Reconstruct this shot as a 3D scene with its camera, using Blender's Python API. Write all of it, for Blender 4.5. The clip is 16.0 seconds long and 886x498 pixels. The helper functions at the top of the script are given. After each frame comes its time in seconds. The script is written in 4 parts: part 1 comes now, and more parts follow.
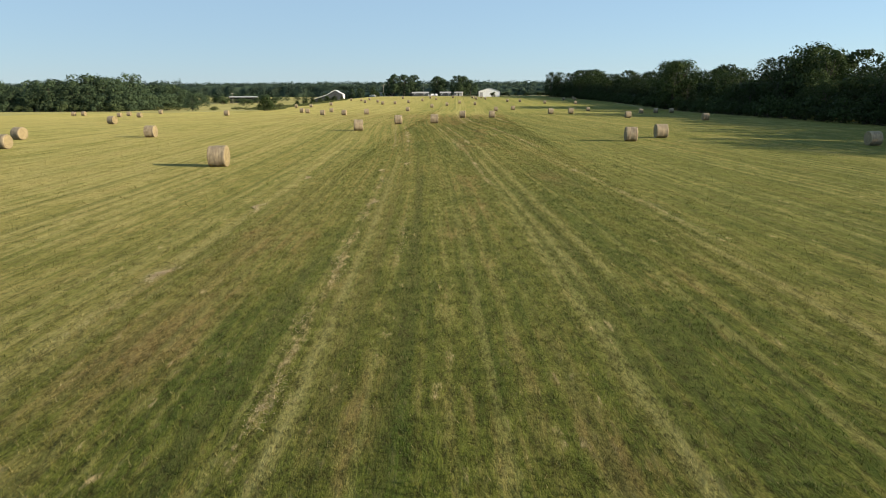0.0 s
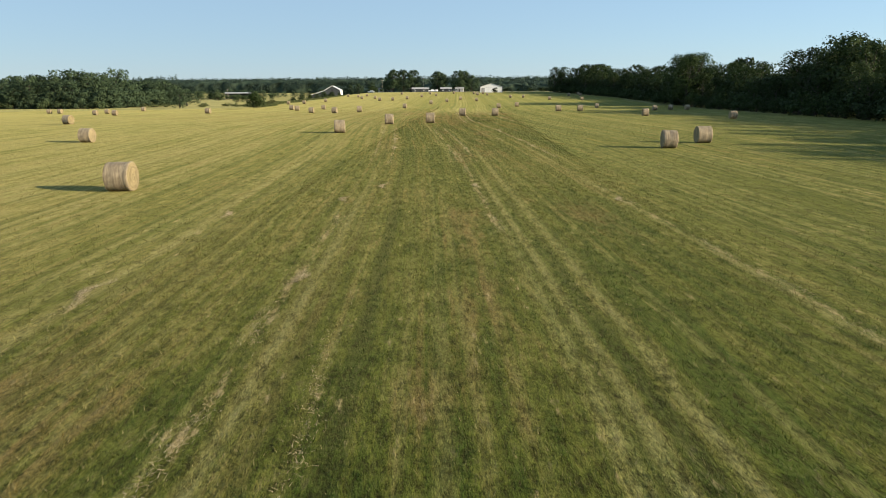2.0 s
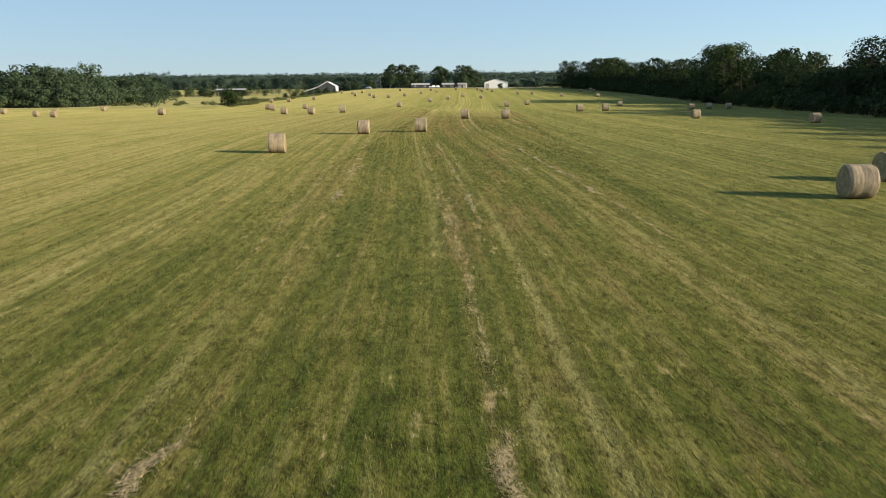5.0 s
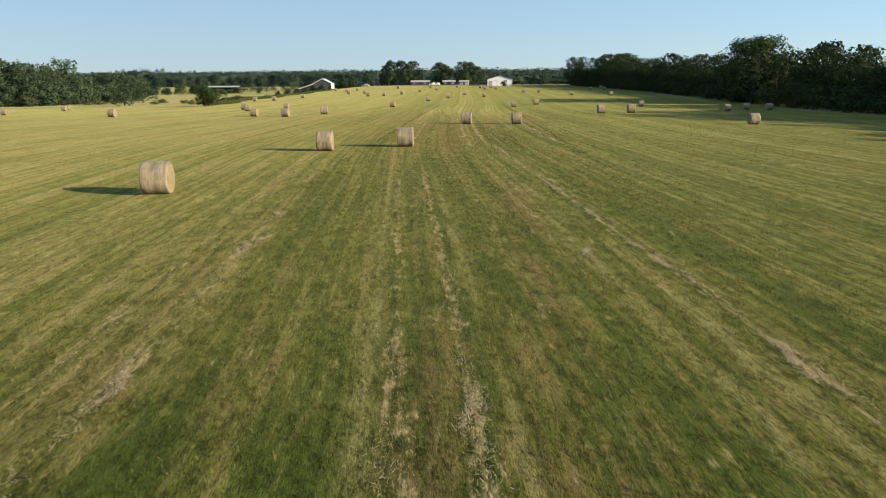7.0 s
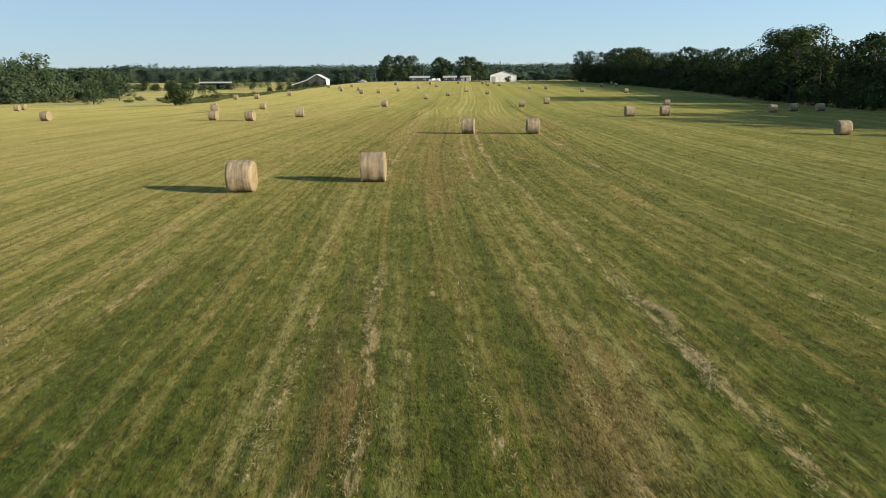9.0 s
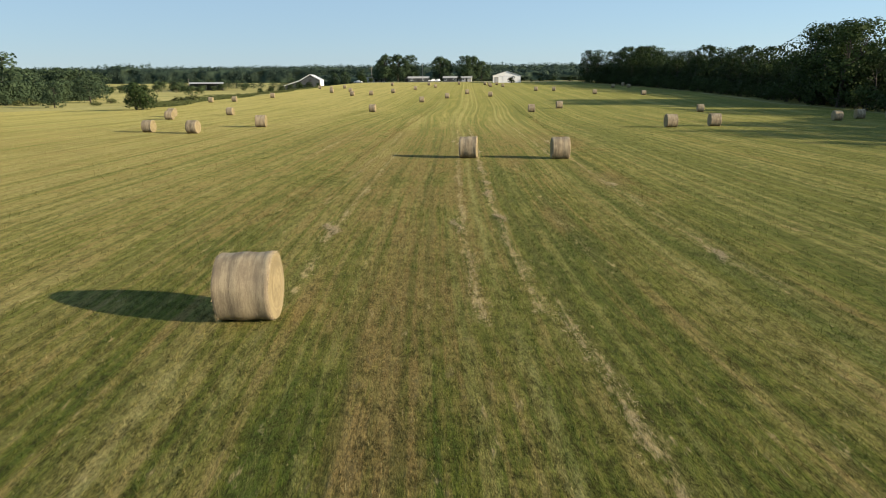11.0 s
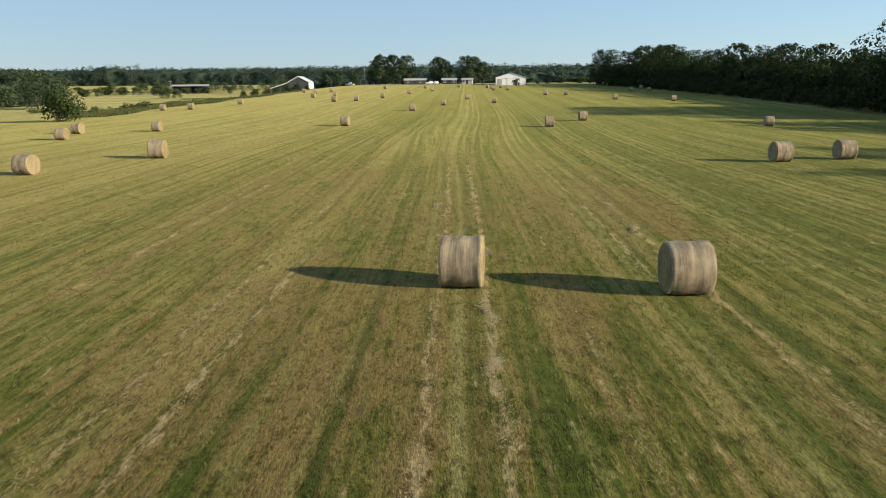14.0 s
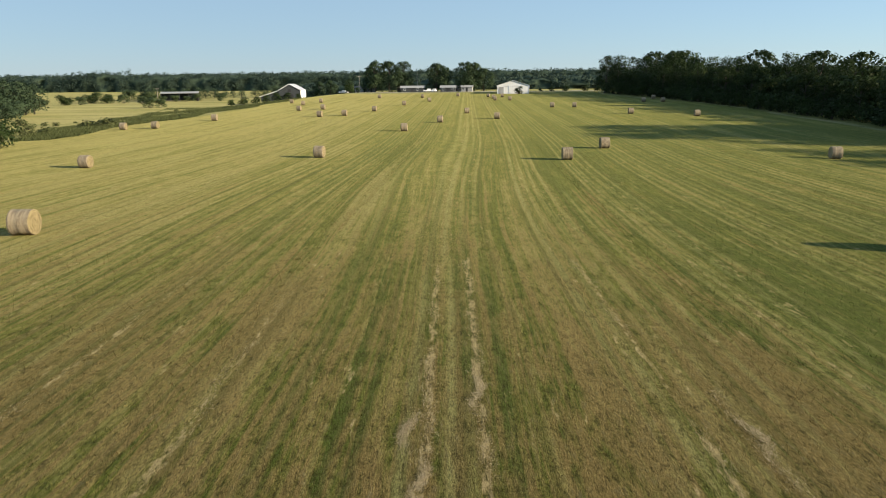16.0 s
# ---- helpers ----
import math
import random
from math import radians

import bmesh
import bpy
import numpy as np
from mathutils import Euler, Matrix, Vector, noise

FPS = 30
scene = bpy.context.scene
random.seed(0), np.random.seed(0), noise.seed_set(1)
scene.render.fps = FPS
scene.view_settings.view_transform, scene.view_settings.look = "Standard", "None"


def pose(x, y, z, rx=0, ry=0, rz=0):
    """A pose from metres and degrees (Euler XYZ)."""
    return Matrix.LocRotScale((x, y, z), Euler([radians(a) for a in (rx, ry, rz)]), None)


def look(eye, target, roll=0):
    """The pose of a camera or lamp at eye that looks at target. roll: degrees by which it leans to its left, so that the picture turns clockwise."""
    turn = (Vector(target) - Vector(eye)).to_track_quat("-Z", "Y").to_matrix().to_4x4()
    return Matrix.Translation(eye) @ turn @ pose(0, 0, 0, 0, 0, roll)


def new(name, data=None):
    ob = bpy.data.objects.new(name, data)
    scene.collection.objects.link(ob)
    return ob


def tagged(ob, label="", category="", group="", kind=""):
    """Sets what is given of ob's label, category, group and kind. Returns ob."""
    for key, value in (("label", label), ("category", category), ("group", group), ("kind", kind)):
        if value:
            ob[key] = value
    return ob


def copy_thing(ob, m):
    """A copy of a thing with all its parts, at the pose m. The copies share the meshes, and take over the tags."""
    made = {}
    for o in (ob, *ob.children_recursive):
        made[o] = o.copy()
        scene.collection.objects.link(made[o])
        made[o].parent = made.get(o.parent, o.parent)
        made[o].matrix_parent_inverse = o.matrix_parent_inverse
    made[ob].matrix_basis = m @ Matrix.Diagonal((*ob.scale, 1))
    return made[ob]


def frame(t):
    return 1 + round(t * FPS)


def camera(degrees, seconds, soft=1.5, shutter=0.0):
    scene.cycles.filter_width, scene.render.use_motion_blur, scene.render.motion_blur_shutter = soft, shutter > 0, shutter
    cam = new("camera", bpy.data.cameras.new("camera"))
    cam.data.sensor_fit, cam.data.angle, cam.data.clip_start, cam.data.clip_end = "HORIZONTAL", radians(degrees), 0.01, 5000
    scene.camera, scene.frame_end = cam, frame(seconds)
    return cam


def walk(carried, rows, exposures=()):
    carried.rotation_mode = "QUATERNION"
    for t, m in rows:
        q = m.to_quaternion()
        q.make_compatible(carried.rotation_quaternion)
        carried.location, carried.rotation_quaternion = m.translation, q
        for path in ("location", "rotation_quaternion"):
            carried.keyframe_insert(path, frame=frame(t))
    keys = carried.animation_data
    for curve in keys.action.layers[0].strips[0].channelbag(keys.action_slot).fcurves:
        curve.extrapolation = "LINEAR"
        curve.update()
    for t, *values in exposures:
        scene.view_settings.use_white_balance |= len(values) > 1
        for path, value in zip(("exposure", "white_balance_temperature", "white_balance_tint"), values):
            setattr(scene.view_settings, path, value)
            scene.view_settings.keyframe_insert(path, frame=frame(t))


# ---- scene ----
cam = camera(65, 16.0, soft=1.0, shutter=0.10)
PATH = [
    (0.0, pose(0.006, 2.257, 5.271, 77.561, 0, 1.787) @ pose(0, 0, 0, 0, 0, -0.29)),
    (0.5, pose(0.098, 5.638, 5.243, 77.385, 0, 1.821) @ pose(0, 0, 0, 0, 0, -0.32)),
    (1.0, pose(0.165, 9.246, 5.283, 77.275, 0, 1.856) @ pose(0, 0, 0, 0, 0, -0.35)),
    (1.5, pose(0.220, 13.252, 5.310, 77.220, 0, 1.890) @ pose(0, 0, 0, 0, 0, -0.37)),
    (2.0, pose(0.266, 17.675, 5.314, 77.222, 0, 1.926) @ pose(0, 0, 0, 0, 0, -0.38)),
    (2.5, pose(0.301, 22.499, 5.306, 77.180, 0, 1.967) @ pose(0, 0, 0, 0, 0, -0.40)),
    (3.0, pose(0.312, 27.602, 5.304, 77.113, 0, 2.015) @ pose(0, 0, 0, 0, 0, -0.42)),
    (3.5, pose(0.301, 32.553, 5.367, 77.014, 0, 2.070) @ pose(0, 0, 0, 0, 0, -0.45)),
    (4.0, pose(0.285, 37.602, 5.444, 76.994, 0, 2.119) @ pose(0, 0, 0, 0, 0, -0.48)),
    (4.5, pose(0.268, 43.030, 5.461, 76.933, 0, 2.165) @ pose(0, 0, 0, 0, 0, -0.50)),
    (5.0, pose(0.258, 48.692, 5.484, 76.890, 0, 2.207) @ pose(0, 0, 0, 0, 0, -0.50)),
    (5.5, pose(0.262, 54.601, 5.493, 76.853, 0, 2.241) @ pose(0, 0, 0, 0, 0, -0.48)),
    (6.0, pose(0.251, 60.478, 5.508, 76.799, 0, 2.275) @ pose(0, 0, 0, 0, 0, -0.45)),
    (6.5, pose(0.223, 66.221, 5.542, 76.732, 0, 2.313) @ pose(0, 0, 0, 0, 0, -0.44)),
    (7.0, pose(0.184, 71.997, 5.563, 76.674, 0, 2.354) @ pose(0, 0, 0, 0, 0, -0.45)),
    (7.5, pose(0.139, 77.647, 5.635, 76.589, 0, 2.404) @ pose(0, 0, 0, 0, 0, -0.47)),
    (8.0, pose(0.099, 83.202, 5.726, 76.498, 0, 2.446) @ pose(0, 0, 0, 0, 0, -0.48)),
    (8.5, pose(0.069, 88.739, 5.805, 76.407, 0, 2.470) @ pose(0, 0, 0, 0, 0, -0.48)),
    (9.0, pose(0.045, 94.315, 5.858, 76.317, 0, 2.489) @ pose(0, 0, 0, 0, 0, -0.46)),
    (9.5, pose(0.024, 100.034, 5.901, 76.287, 0, 2.507) @ pose(0, 0, 0, 0, 0, -0.44)),
    (10.0, pose(0.006, 105.784, 5.928, 76.282, 0, 2.533) @ pose(0, 0, 0, 0, 0, -0.44)),
    (10.5, pose(-0.009, 111.586, 5.945, 76.325, 0, 2.572) @ pose(0, 0, 0, 0, 0, -0.45)),
    (11.0, pose(-0.018, 117.304, 5.982, 76.346, 0, 2.599) @ pose(0, 0, 0, 0, 0, -0.45)),
    (11.5, pose(-0.021, 122.874, 6.062, 76.353, 0, 2.619) @ pose(0, 0, 0, 0, 0, -0.44)),
    (12.0, pose(-0.017, 128.485, 6.134, 76.372, 0, 2.636) @ pose(0, 0, 0, 0, 0, -0.43)),
    (12.5, pose(-0.007, 133.945, 6.223, 76.370, 0, 2.650) @ pose(0, 0, 0, 0, 0, -0.42)),
    (13.0, pose(0.005, 139.279, 6.320, 76.370, 0, 2.666) @ pose(0, 0, 0, 0, 0, -0.42)),
    (13.5, pose(0.002, 144.550, 6.428, 76.400, 0, 2.684) @ pose(0, 0, 0, 0, 0, -0.44)),
    (14.0, pose(-0.019, 149.810, 6.592, 76.428, 0, 2.700) @ pose(0, 0, 0, 0, 0, -0.48)),
    (14.5, pose(-0.056, 155.037, 6.870, 76.458, 0, 2.712) @ pose(0, 0, 0, 0, 0, -0.52)),
    (15.0, pose(-0.104, 160.178, 7.500, 76.436, 0, 2.719) @ pose(0, 0, 0, 0, 0, -0.56)),
    (15.5, pose(-0.152, 165.212, 8.351, 76.469, 0, 2.721) @ pose(0, 0, 0, 0, 0, -0.60)),
    (16.0, pose(-0.189, 170.199, 9.088, 76.639, 0, 2.714) @ pose(0, 0, 0, 0, 0, -0.61)),
]
walk(cam, PATH, exposures=[(0.0, 1.24), (8.0, 1.23), (16.0, 1.16)])

# ---- sky and sun ----
SUN_ELEV, SUN_ROT = 15.5, 108.7        # degrees; bearing clockwise from +y
world = bpy.data.worlds.new("evening_sky")
scene.world = world
world.use_nodes = True
wn = world.node_tree
sky = wn.nodes.new("ShaderNodeTexSky")
sky.sky_type, sky.sun_disc = "NISHITA", False
sky.sun_elevation, sky.sun_rotation = radians(SUN_ELEV), radians(360 - SUN_ROT)
sky.altitude, sky.air_density, sky.dust_density, sky.ozone_density = 300, 1.0, 0.1, 4.0
haze = wn.nodes.new("ShaderNodeMix")
haze.data_type = "RGBA"
haze.inputs[0].default_value = 0.54
haze.inputs[7].default_value = (3.75, 5.25, 6.75, 1)    # thin even haze over a clear evening sky
wn.links.new(sky.outputs[0], haze.inputs[6])
wn.links.new(haze.outputs[2], wn.nodes["Background"].inputs[0])
wn.nodes["Background"].inputs[1].default_value = 0.057
sun = new("sun", bpy.data.lights.new("sun", "SUN"))
sun.data.energy, sun.data.angle, sun.data.color = 4.1, radians(0.5), (1.0, 0.84, 0.62)
a, e = radians(SUN_ROT), radians(SUN_ELEV)
sun.matrix_world = look((100 * math.sin(a) * math.cos(e), 100 * math.cos(a) * math.cos(e), 100 * math.sin(e)), (0, 0, 0))


# ---- node and mesh helpers ----
class Nodes:
    """Short calls for building a node tree."""

    def __init__(self, tree):
        self.t = tree

    def put(self, kind, ins=(), operation="", use_clamp=False, interpolation_type="", attribute_name=""):
        n = self.t.nodes.new(kind)
        if operation:
            n.operation = operation
        if use_clamp:
            n.use_clamp = True
        if interpolation_type:
            n.interpolation_type = interpolation_type
        if attribute_name:
            n.attribute_name = attribute_name
        for k, v in (ins.items() if isinstance(ins, dict) else enumerate(ins)):
            if v is None:
                continue
            if isinstance(v, bpy.types.NodeSocket):
                self.t.links.new(v, n.inputs[k])
            else:
                n.inputs[k].default_value = v
        return n

    def math(self, op, *ins, clamp=False):
        return self.put("ShaderNodeMath", ins, operation=op, use_clamp=clamp).outputs[0]

    def step(self, v, lo, hi, a=0.0, b=1.0):
        return self.put("ShaderNodeMapRange", (v, lo, hi, a, b), interpolation_type="SMOOTHSTEP").outputs[0]

    def xyz(self, x=0.0, y=0.0, z=0.0):
        return self.put("ShaderNodeCombineXYZ", (x, y, z)).outputs[0]

    def noise(self, vec, scale=1.0, detail=3.0, rough=0.55, dist=0.0):
        return self.put("ShaderNodeTexNoise", {"Vector": vec, "Scale": scale, "Detail": detail, "Roughness": rough, "Distortion": dist}).outputs[0]

    def mix(self, f, a, b, mode="MIX"):
        n = self.t.nodes.new("ShaderNodeMix")
        n.data_type, n.blend_type = "RGBA", mode
        for k, v in ((0, f), (6, a), (7, b)):
            if isinstance(v, bpy.types.NodeSocket):
                self.t.links.new(v, n.inputs[k])
            else:
                n.inputs[k].default_value = (*v, 1) if isinstance(v, tuple) else v
        return n.outputs[2]


def material(name, rough=0.7, spec=0.3):
    m = bpy.data.materials.new(name)
    m.use_nodes = True
    b = m.node_tree.nodes["Principled BSDF"]
    b.inputs["Roughness"].default_value = rough
    b.inputs["Specular IOR Level"].default_value = spec
    return m, Nodes(m.node_tree), b


def plain(name, colour, rough=0.7, grain=0.25, scale=6.0, metal=0.0, bump=0.15, stretch=(1, 1, 1)):
    """A surface with fine grain and broad stains in one base colour."""
    m, n, b = material(name, rough)
    co = n.put("ShaderNodeTexCoord").outputs["Object"]
    co = n.put("ShaderNodeVectorMath", (co, stretch), operation="MULTIPLY").outputs[0]
    fine, broad = n.noise(co, scale * 4, 4), n.noise(co, scale * 0.3, 3)
    v = n.math("ADD", n.math("MULTIPLY", fine, 0.5), n.math("MULTIPLY", broad, 0.5))
    dark = tuple(c * (1 - grain) for c in colour)
    light = tuple(min(1, c * (1 + grain)) for c in colour)
    n.t.links.new(n.mix(n.step(v, 0.35, 0.65), dark, light), b.inputs["Base Color"])
    b.inputs["Metallic"].default_value = metal
    n.t.links.new(n.put("ShaderNodeBump", {"Strength": bump, "Distance": 0.02, "Height": fine}).outputs[0], b.inputs["Normal"])
    return m


def link_mesh(name, verts, faces, mats, parent=None, smooth=False):
    me = bpy.data.meshes.new(name)
    if isinstance(verts, np.ndarray):
        k = faces.shape[1]
        me.vertices.add(len(verts))
        me.vertices.foreach_set("co", verts.astype(np.float32).ravel())
        me.loops.add(faces.size)
        me.loops.foreach_set("vertex_index", faces.astype(np.int32).ravel())
        me.polygons.add(len(faces))
        me.polygons.foreach_set("loop_start", np.arange(0, faces.size, k, dtype=np.int32))
        me.polygons.foreach_set("loop_total", np.full(len(faces), k, dtype=np.int32))
        me.update(calc_edges=True)
    else:
        me.from_pydata(verts, [], faces)
        me.update()
    for m in mats if isinstance(mats, (list, tuple)) else [mats]:
        me.materials.append(m)
    if smooth:
        me.polygons.foreach_set("use_smooth", np.ones(len(me.polygons), dtype=bool))
    ob = new(name, me)
    ob.parent = parent
    return ob


def part(name, bm, mat, parent, label="", smooth=False):
    me = bpy.data.meshes.new(name)
    bm.normal_update()
    bm.to_mesh(me)
    bm.free()
    for m in mat if isinstance(mat, (list, tuple)) else [mat]:
        me.materials.append(m)
    if smooth:
        me.polygons.foreach_set("use_smooth", np.ones(len(me.polygons), dtype=bool))
    ob = new(name, me)
    ob.parent = parent
    return tagged(ob, label)


def block(bm, x0, x1, y0, y1, z0, z1, bevel=0.0):
    geo = bmesh.ops.create_cube(bm, size=1)["verts"]
    for v in geo:
        v.co = Vector((x0 if v.co.x < 0 else x1, y0 if v.co.y < 0 else y1, z0 if v.co.z < 0 else z1))
    if bevel:
        ed = list({ed for v in geo for ed in v.link_edges})
        bmesh.ops.bevel(bm, geom=ed, offset=bevel, segments=1, affect="EDGES")
    return bm


def box_part(name, dims, mat, parent, label="", bevel=0.0):
    return part(name, block(bmesh.new(), *dims, bevel), mat, parent, label)


def tube(path, radii, sides=7):
    """Vertices and quads of a tapered tube along a path of points."""
    vs, fs = [], []
    for i, p in enumerate(path):
        d = (path[min(i + 1, len(path) - 1)] - path[max(i - 1, 0)]).normalized()
        u = d.orthogonal().normalized()
        w = d.cross(u)
        for k in range(sides):
            g = 2 * math.pi * k / sides
            vs.append(p + (u * math.cos(g) + w * math.sin(g)) * radii[i])
    for i in range(len(path) - 1):
        for k in range(sides):
            q = (k + 1) % sides
            fs.append((i * sides + k, i * sides + q, (i + 1) * sides + q, (i + 1) * sides + k))
    return vs, fs


# ---- the lie of the land ----
PROFILE = ((-400, 0), (60, -.05), (110, .3), (135, .25), (171, .07), (205, -.05), (255, -.35), (290, 0), (310, .3), (330, .75),
           (400, 2.0), (470, 3.5), (500, 4.4), (530, 4.9), (600, 5.0), (850, 5.0), (1250, 12), (4500, 14))
VALLEY = ((-400, -1.2), (620, -1.2), (850, 4.5), (1250, 12), (4500, 14))
ROWS = ((-400, 10), (0, .4), (12, 0), (24, -.55), (36, -1.15), (55, -2.35), (81, -3.8), (105, -6.3), (126, -8.2), (139, -9.4), (166, -10.2),
        (190, -10.5), (212, -11.6), (235, -11.7), (281, -10.5), (330, -10.9), (600, -14), (4500, -14))
ty = np.arange(-400, 4500, 2.0)


def table(pairs, width):
    v = np.interp(ty, *zip(*pairs))
    k = np.exp(-0.5 * (np.arange(-40, 41) * 2.0 / width) ** 2)
    return np.convolve(np.pad(v, 40, mode="edge"), k / k.sum(), mode="valid")


T_MAIN, T_VALLEY, T_ROWS = table(PROFILE, 7), table(VALLEY, 15), table(ROWS, 9)


def ease(lo, hi, v):
    q = np.clip((np.asarray(v, float) - lo) / (hi - lo), 0, 1)
    return q * q * (3 - 2 * q)


def height(x, y):
    left = ease(-60, -130, x)
    z = np.interp(y, ty, T_MAIN) * (1 - left) + np.interp(y, ty, T_VALLEY) * left
    return z - 0.35 * ease(30, 55, x) * (1 - ease(230, 330, y))


def row_u(x, y):
    """Distance across the mown rows, which spread a little past the second pair of bales."""
    u = x - np.interp(y, ty, T_ROWS)
    return u + 2.6 * ease(205, 262, y) * np.exp(-((u - 4) / 4) ** 2)


# lines along the mown rows: place across the rows, first and last distance along them, strength
PALE = ((-2.9, -10, 64, 1.0), (-3.1, 64, 72, 0.6), (3.45, 8, 46, 0.8), (4.0, 22, 62, 1.0), (5.0, 22, 80, 1.0), (9.5, 8, 30, 0.7), (10.2, 28, 92, 0.9), (-8.8, 8, 48, 0.8),
        (-9.2, 44, 82, 0.8), (2.45, 70, 134, 1.0), (5.05, 90, 112, 0.7), (9.1, 74, 114, 0.8), (9.7, 100, 134, 0.8), (3.65, 104, 138, 0.6), (9.72, 138, 205, 1.1),
        (15.8, 134, 196, 0.9), (8.5, 176, 204, 0.8), (22.2, 176, 260, 0.8), (19.2, 186, 232, 0.7), (15.3, 196, 262, 0.8), (9.4, 205, 300, 0.9), (-4.6, 150, 200, 0.7))
STRAW = ((-3.45, 6, 50, 0.9), (-1.65, 24, 36, 0.5), (3.3, 44, 82, 0.9), (10.4, 28, 58, 0.8), (-3.8, 70, 134, 0.7), (-2.3, 70, 116, 0.9), (2.95, 72, 114, 0.8),
         (4.4, 72, 116, 1.0), (6.6, 88, 114, 0.5), (8.6, 94, 114, 0.5), (11.1, 74, 136, 1.0), (16.0, 108, 124, 0.6), (3.9, 134, 176, 0.9), (9.05, 132, 206, 1.0),
         (10.6, 134, 206, 1.1), (17.6, 136, 190, 0.8), (2.5, 150, 200, 0.6), (-3.0, 170, 204, 0.7), (16.3, 172, 206, 0.8), (13.1, 138, 172, 0.4))
DARK = ((-1.0, 14, 50, 0.9), (-4.3, 8, 26, 0.9), (4.45, 8, 40, 0.8), (-3.0, 74, 96, 0.6), (3.65, 72, 112, 0.7), (3.6, 104, 118, 0.8), (7.8, 96, 124, 0.9), (6.0, 104, 124, 0.6),
        (13.2, 136, 154, 1.0), (13.6, 138, 152, 0.7), (11.3, 136, 205, 0.5), (7.3, 150, 206, 0.9), (6.7, 176, 206, 0.6), (-6.4, 176, 250, 1.3), (2.8, 180, 202, 0.7), (10.1, 150, 206, 0.6))
# lusher and browner patches of the sward: place across, distance along, half widths, strength
LUSH = ((-5.0, 16, 0.7, 7, 0.9), (6.3, 16, 1.3, 7, 0.8), (-4.9, 28, 0.7, 4, 0.7), (6.3, 33, 1.2, 9, 0.8), (8.0, 45, 0.8, 4, 0.7), (-0.8, 47, 1.2, 5, 0.5), (-1.1, 80, 1.2, 5, 1.0),
        (8.1, 77, 0.5, 5, 0.8), (12.6, 84, 0.9, 8, 0.9), (-0.6, 99, 1.0, 8, 0.9), (5.7, 94, 0.4, 4, 0.8), (13.0, 103, 1.0, 10, 0.8))
LUSH_FAR = ((-1.6, 111, 0.6, 4, 0.8), (5.8, 108, 0.8, 4, 0.4), (0.3, 142, 1.1, 7, 0.7), (12.2, 143, 0.8, 5, 0.7), (10.6, 146, 0.4, 1.5, 1.0), (1.3, 156, 1.0, 4, 0.7), (11.8, 161, 0.7, 9, 0.9),
            (15.0, 167, 0.8, 5, 0.6), (0.0, 180, 0.9, 5, 0.8), (-1.0, 186, 0.8, 3, 0.9), (24.5, 196, 2.2, 16, 0.7), (2.9, 186, 0.4, 4, 0.6), (11.6, 200, 0.6, 12, 0.6),
            (-2.8, 264, 5, 20, 0.35), (-2.6, 298, 6, 26, 0.5), (-5, 352, 9, 36, 0.45), (26, 300, 11, 36, 0.3), (16, 262, 7, 20, 0.3))
BROWN = ((2.7, 11.5, 0.9, 2.5, 0.7), (-6.4, 16, 1.3, 3.0, 0.7), (-1.7, 13, 0.6, 3, 0.5), (-6.8, 27, 1.8, 8, 0.5), (0.5, 30, 1.2, 6, 0.4), (2.0, 44, 1.0, 9, 0.6), (7.4, 49, 1.2, 6, 0.7),
         (3.5, 78, 0.8, 9, 0.8), (6.2, 79, 1.3, 9, 0.7), (3.9, 105, 0.5, 4, 0.7), (8.2, 103, 1.0, 5, 0.8), (6.8, 93, 0.9, 5, 0.6), (9.2, 107, 0.9, 4, 0.8), (4.4, 110, 0.5, 5, 0.5))
BROWN_FAR = ((7.0, 135, 2.0, 9, 0.6), (7.2, 150, 1.5, 9, 0.4), (13.0, 147, 0.5, 4, 0.9), (18.1, 159.5, 1.3, 3, 1.3), (9.2, 158, 0.7, 6, 0.5), (4.6, 166, 1.0, 6, 0.6), (13.3, 169, 0.9, 5, 0.9),
             (6.8, 170, 1.6, 12, 0.35), (19.2, 188, 2.2, 9, 1.2), (2.6, 198, 1.8, 8, 0.7), (-3.0, 190, 2.0, 14, 0.7), (9.8, 186, 1.6, 9, 0.5), (14.0, 188, 1.6, 10, 0.6))


def along(u, v, lines, wide):
    total = np.zeros(np.shape(u))
    for u0, v0, v1, k in lines:
        total += k * np.exp(-((u - u0) / wide) ** 2) * ease(v0 - 4, v0 + 4, v) * (1 - ease(v1 - 4, v1 + 4, v))
    return total


def around(u, v, spots):
    total = np.zeros(np.shape(u))
    for u0, v0, du, dv, k in spots:
        total += k * np.exp(-((u - u0) / du) ** 2 - ((v - v0) / dv) ** 2)
    return total


def beyond(u, v):
    """1 where the field lies far from the flight, 0 in the strip below it."""
    return np.maximum(ease(198, 236, v), ease(9, 16, np.abs(u - 4)))


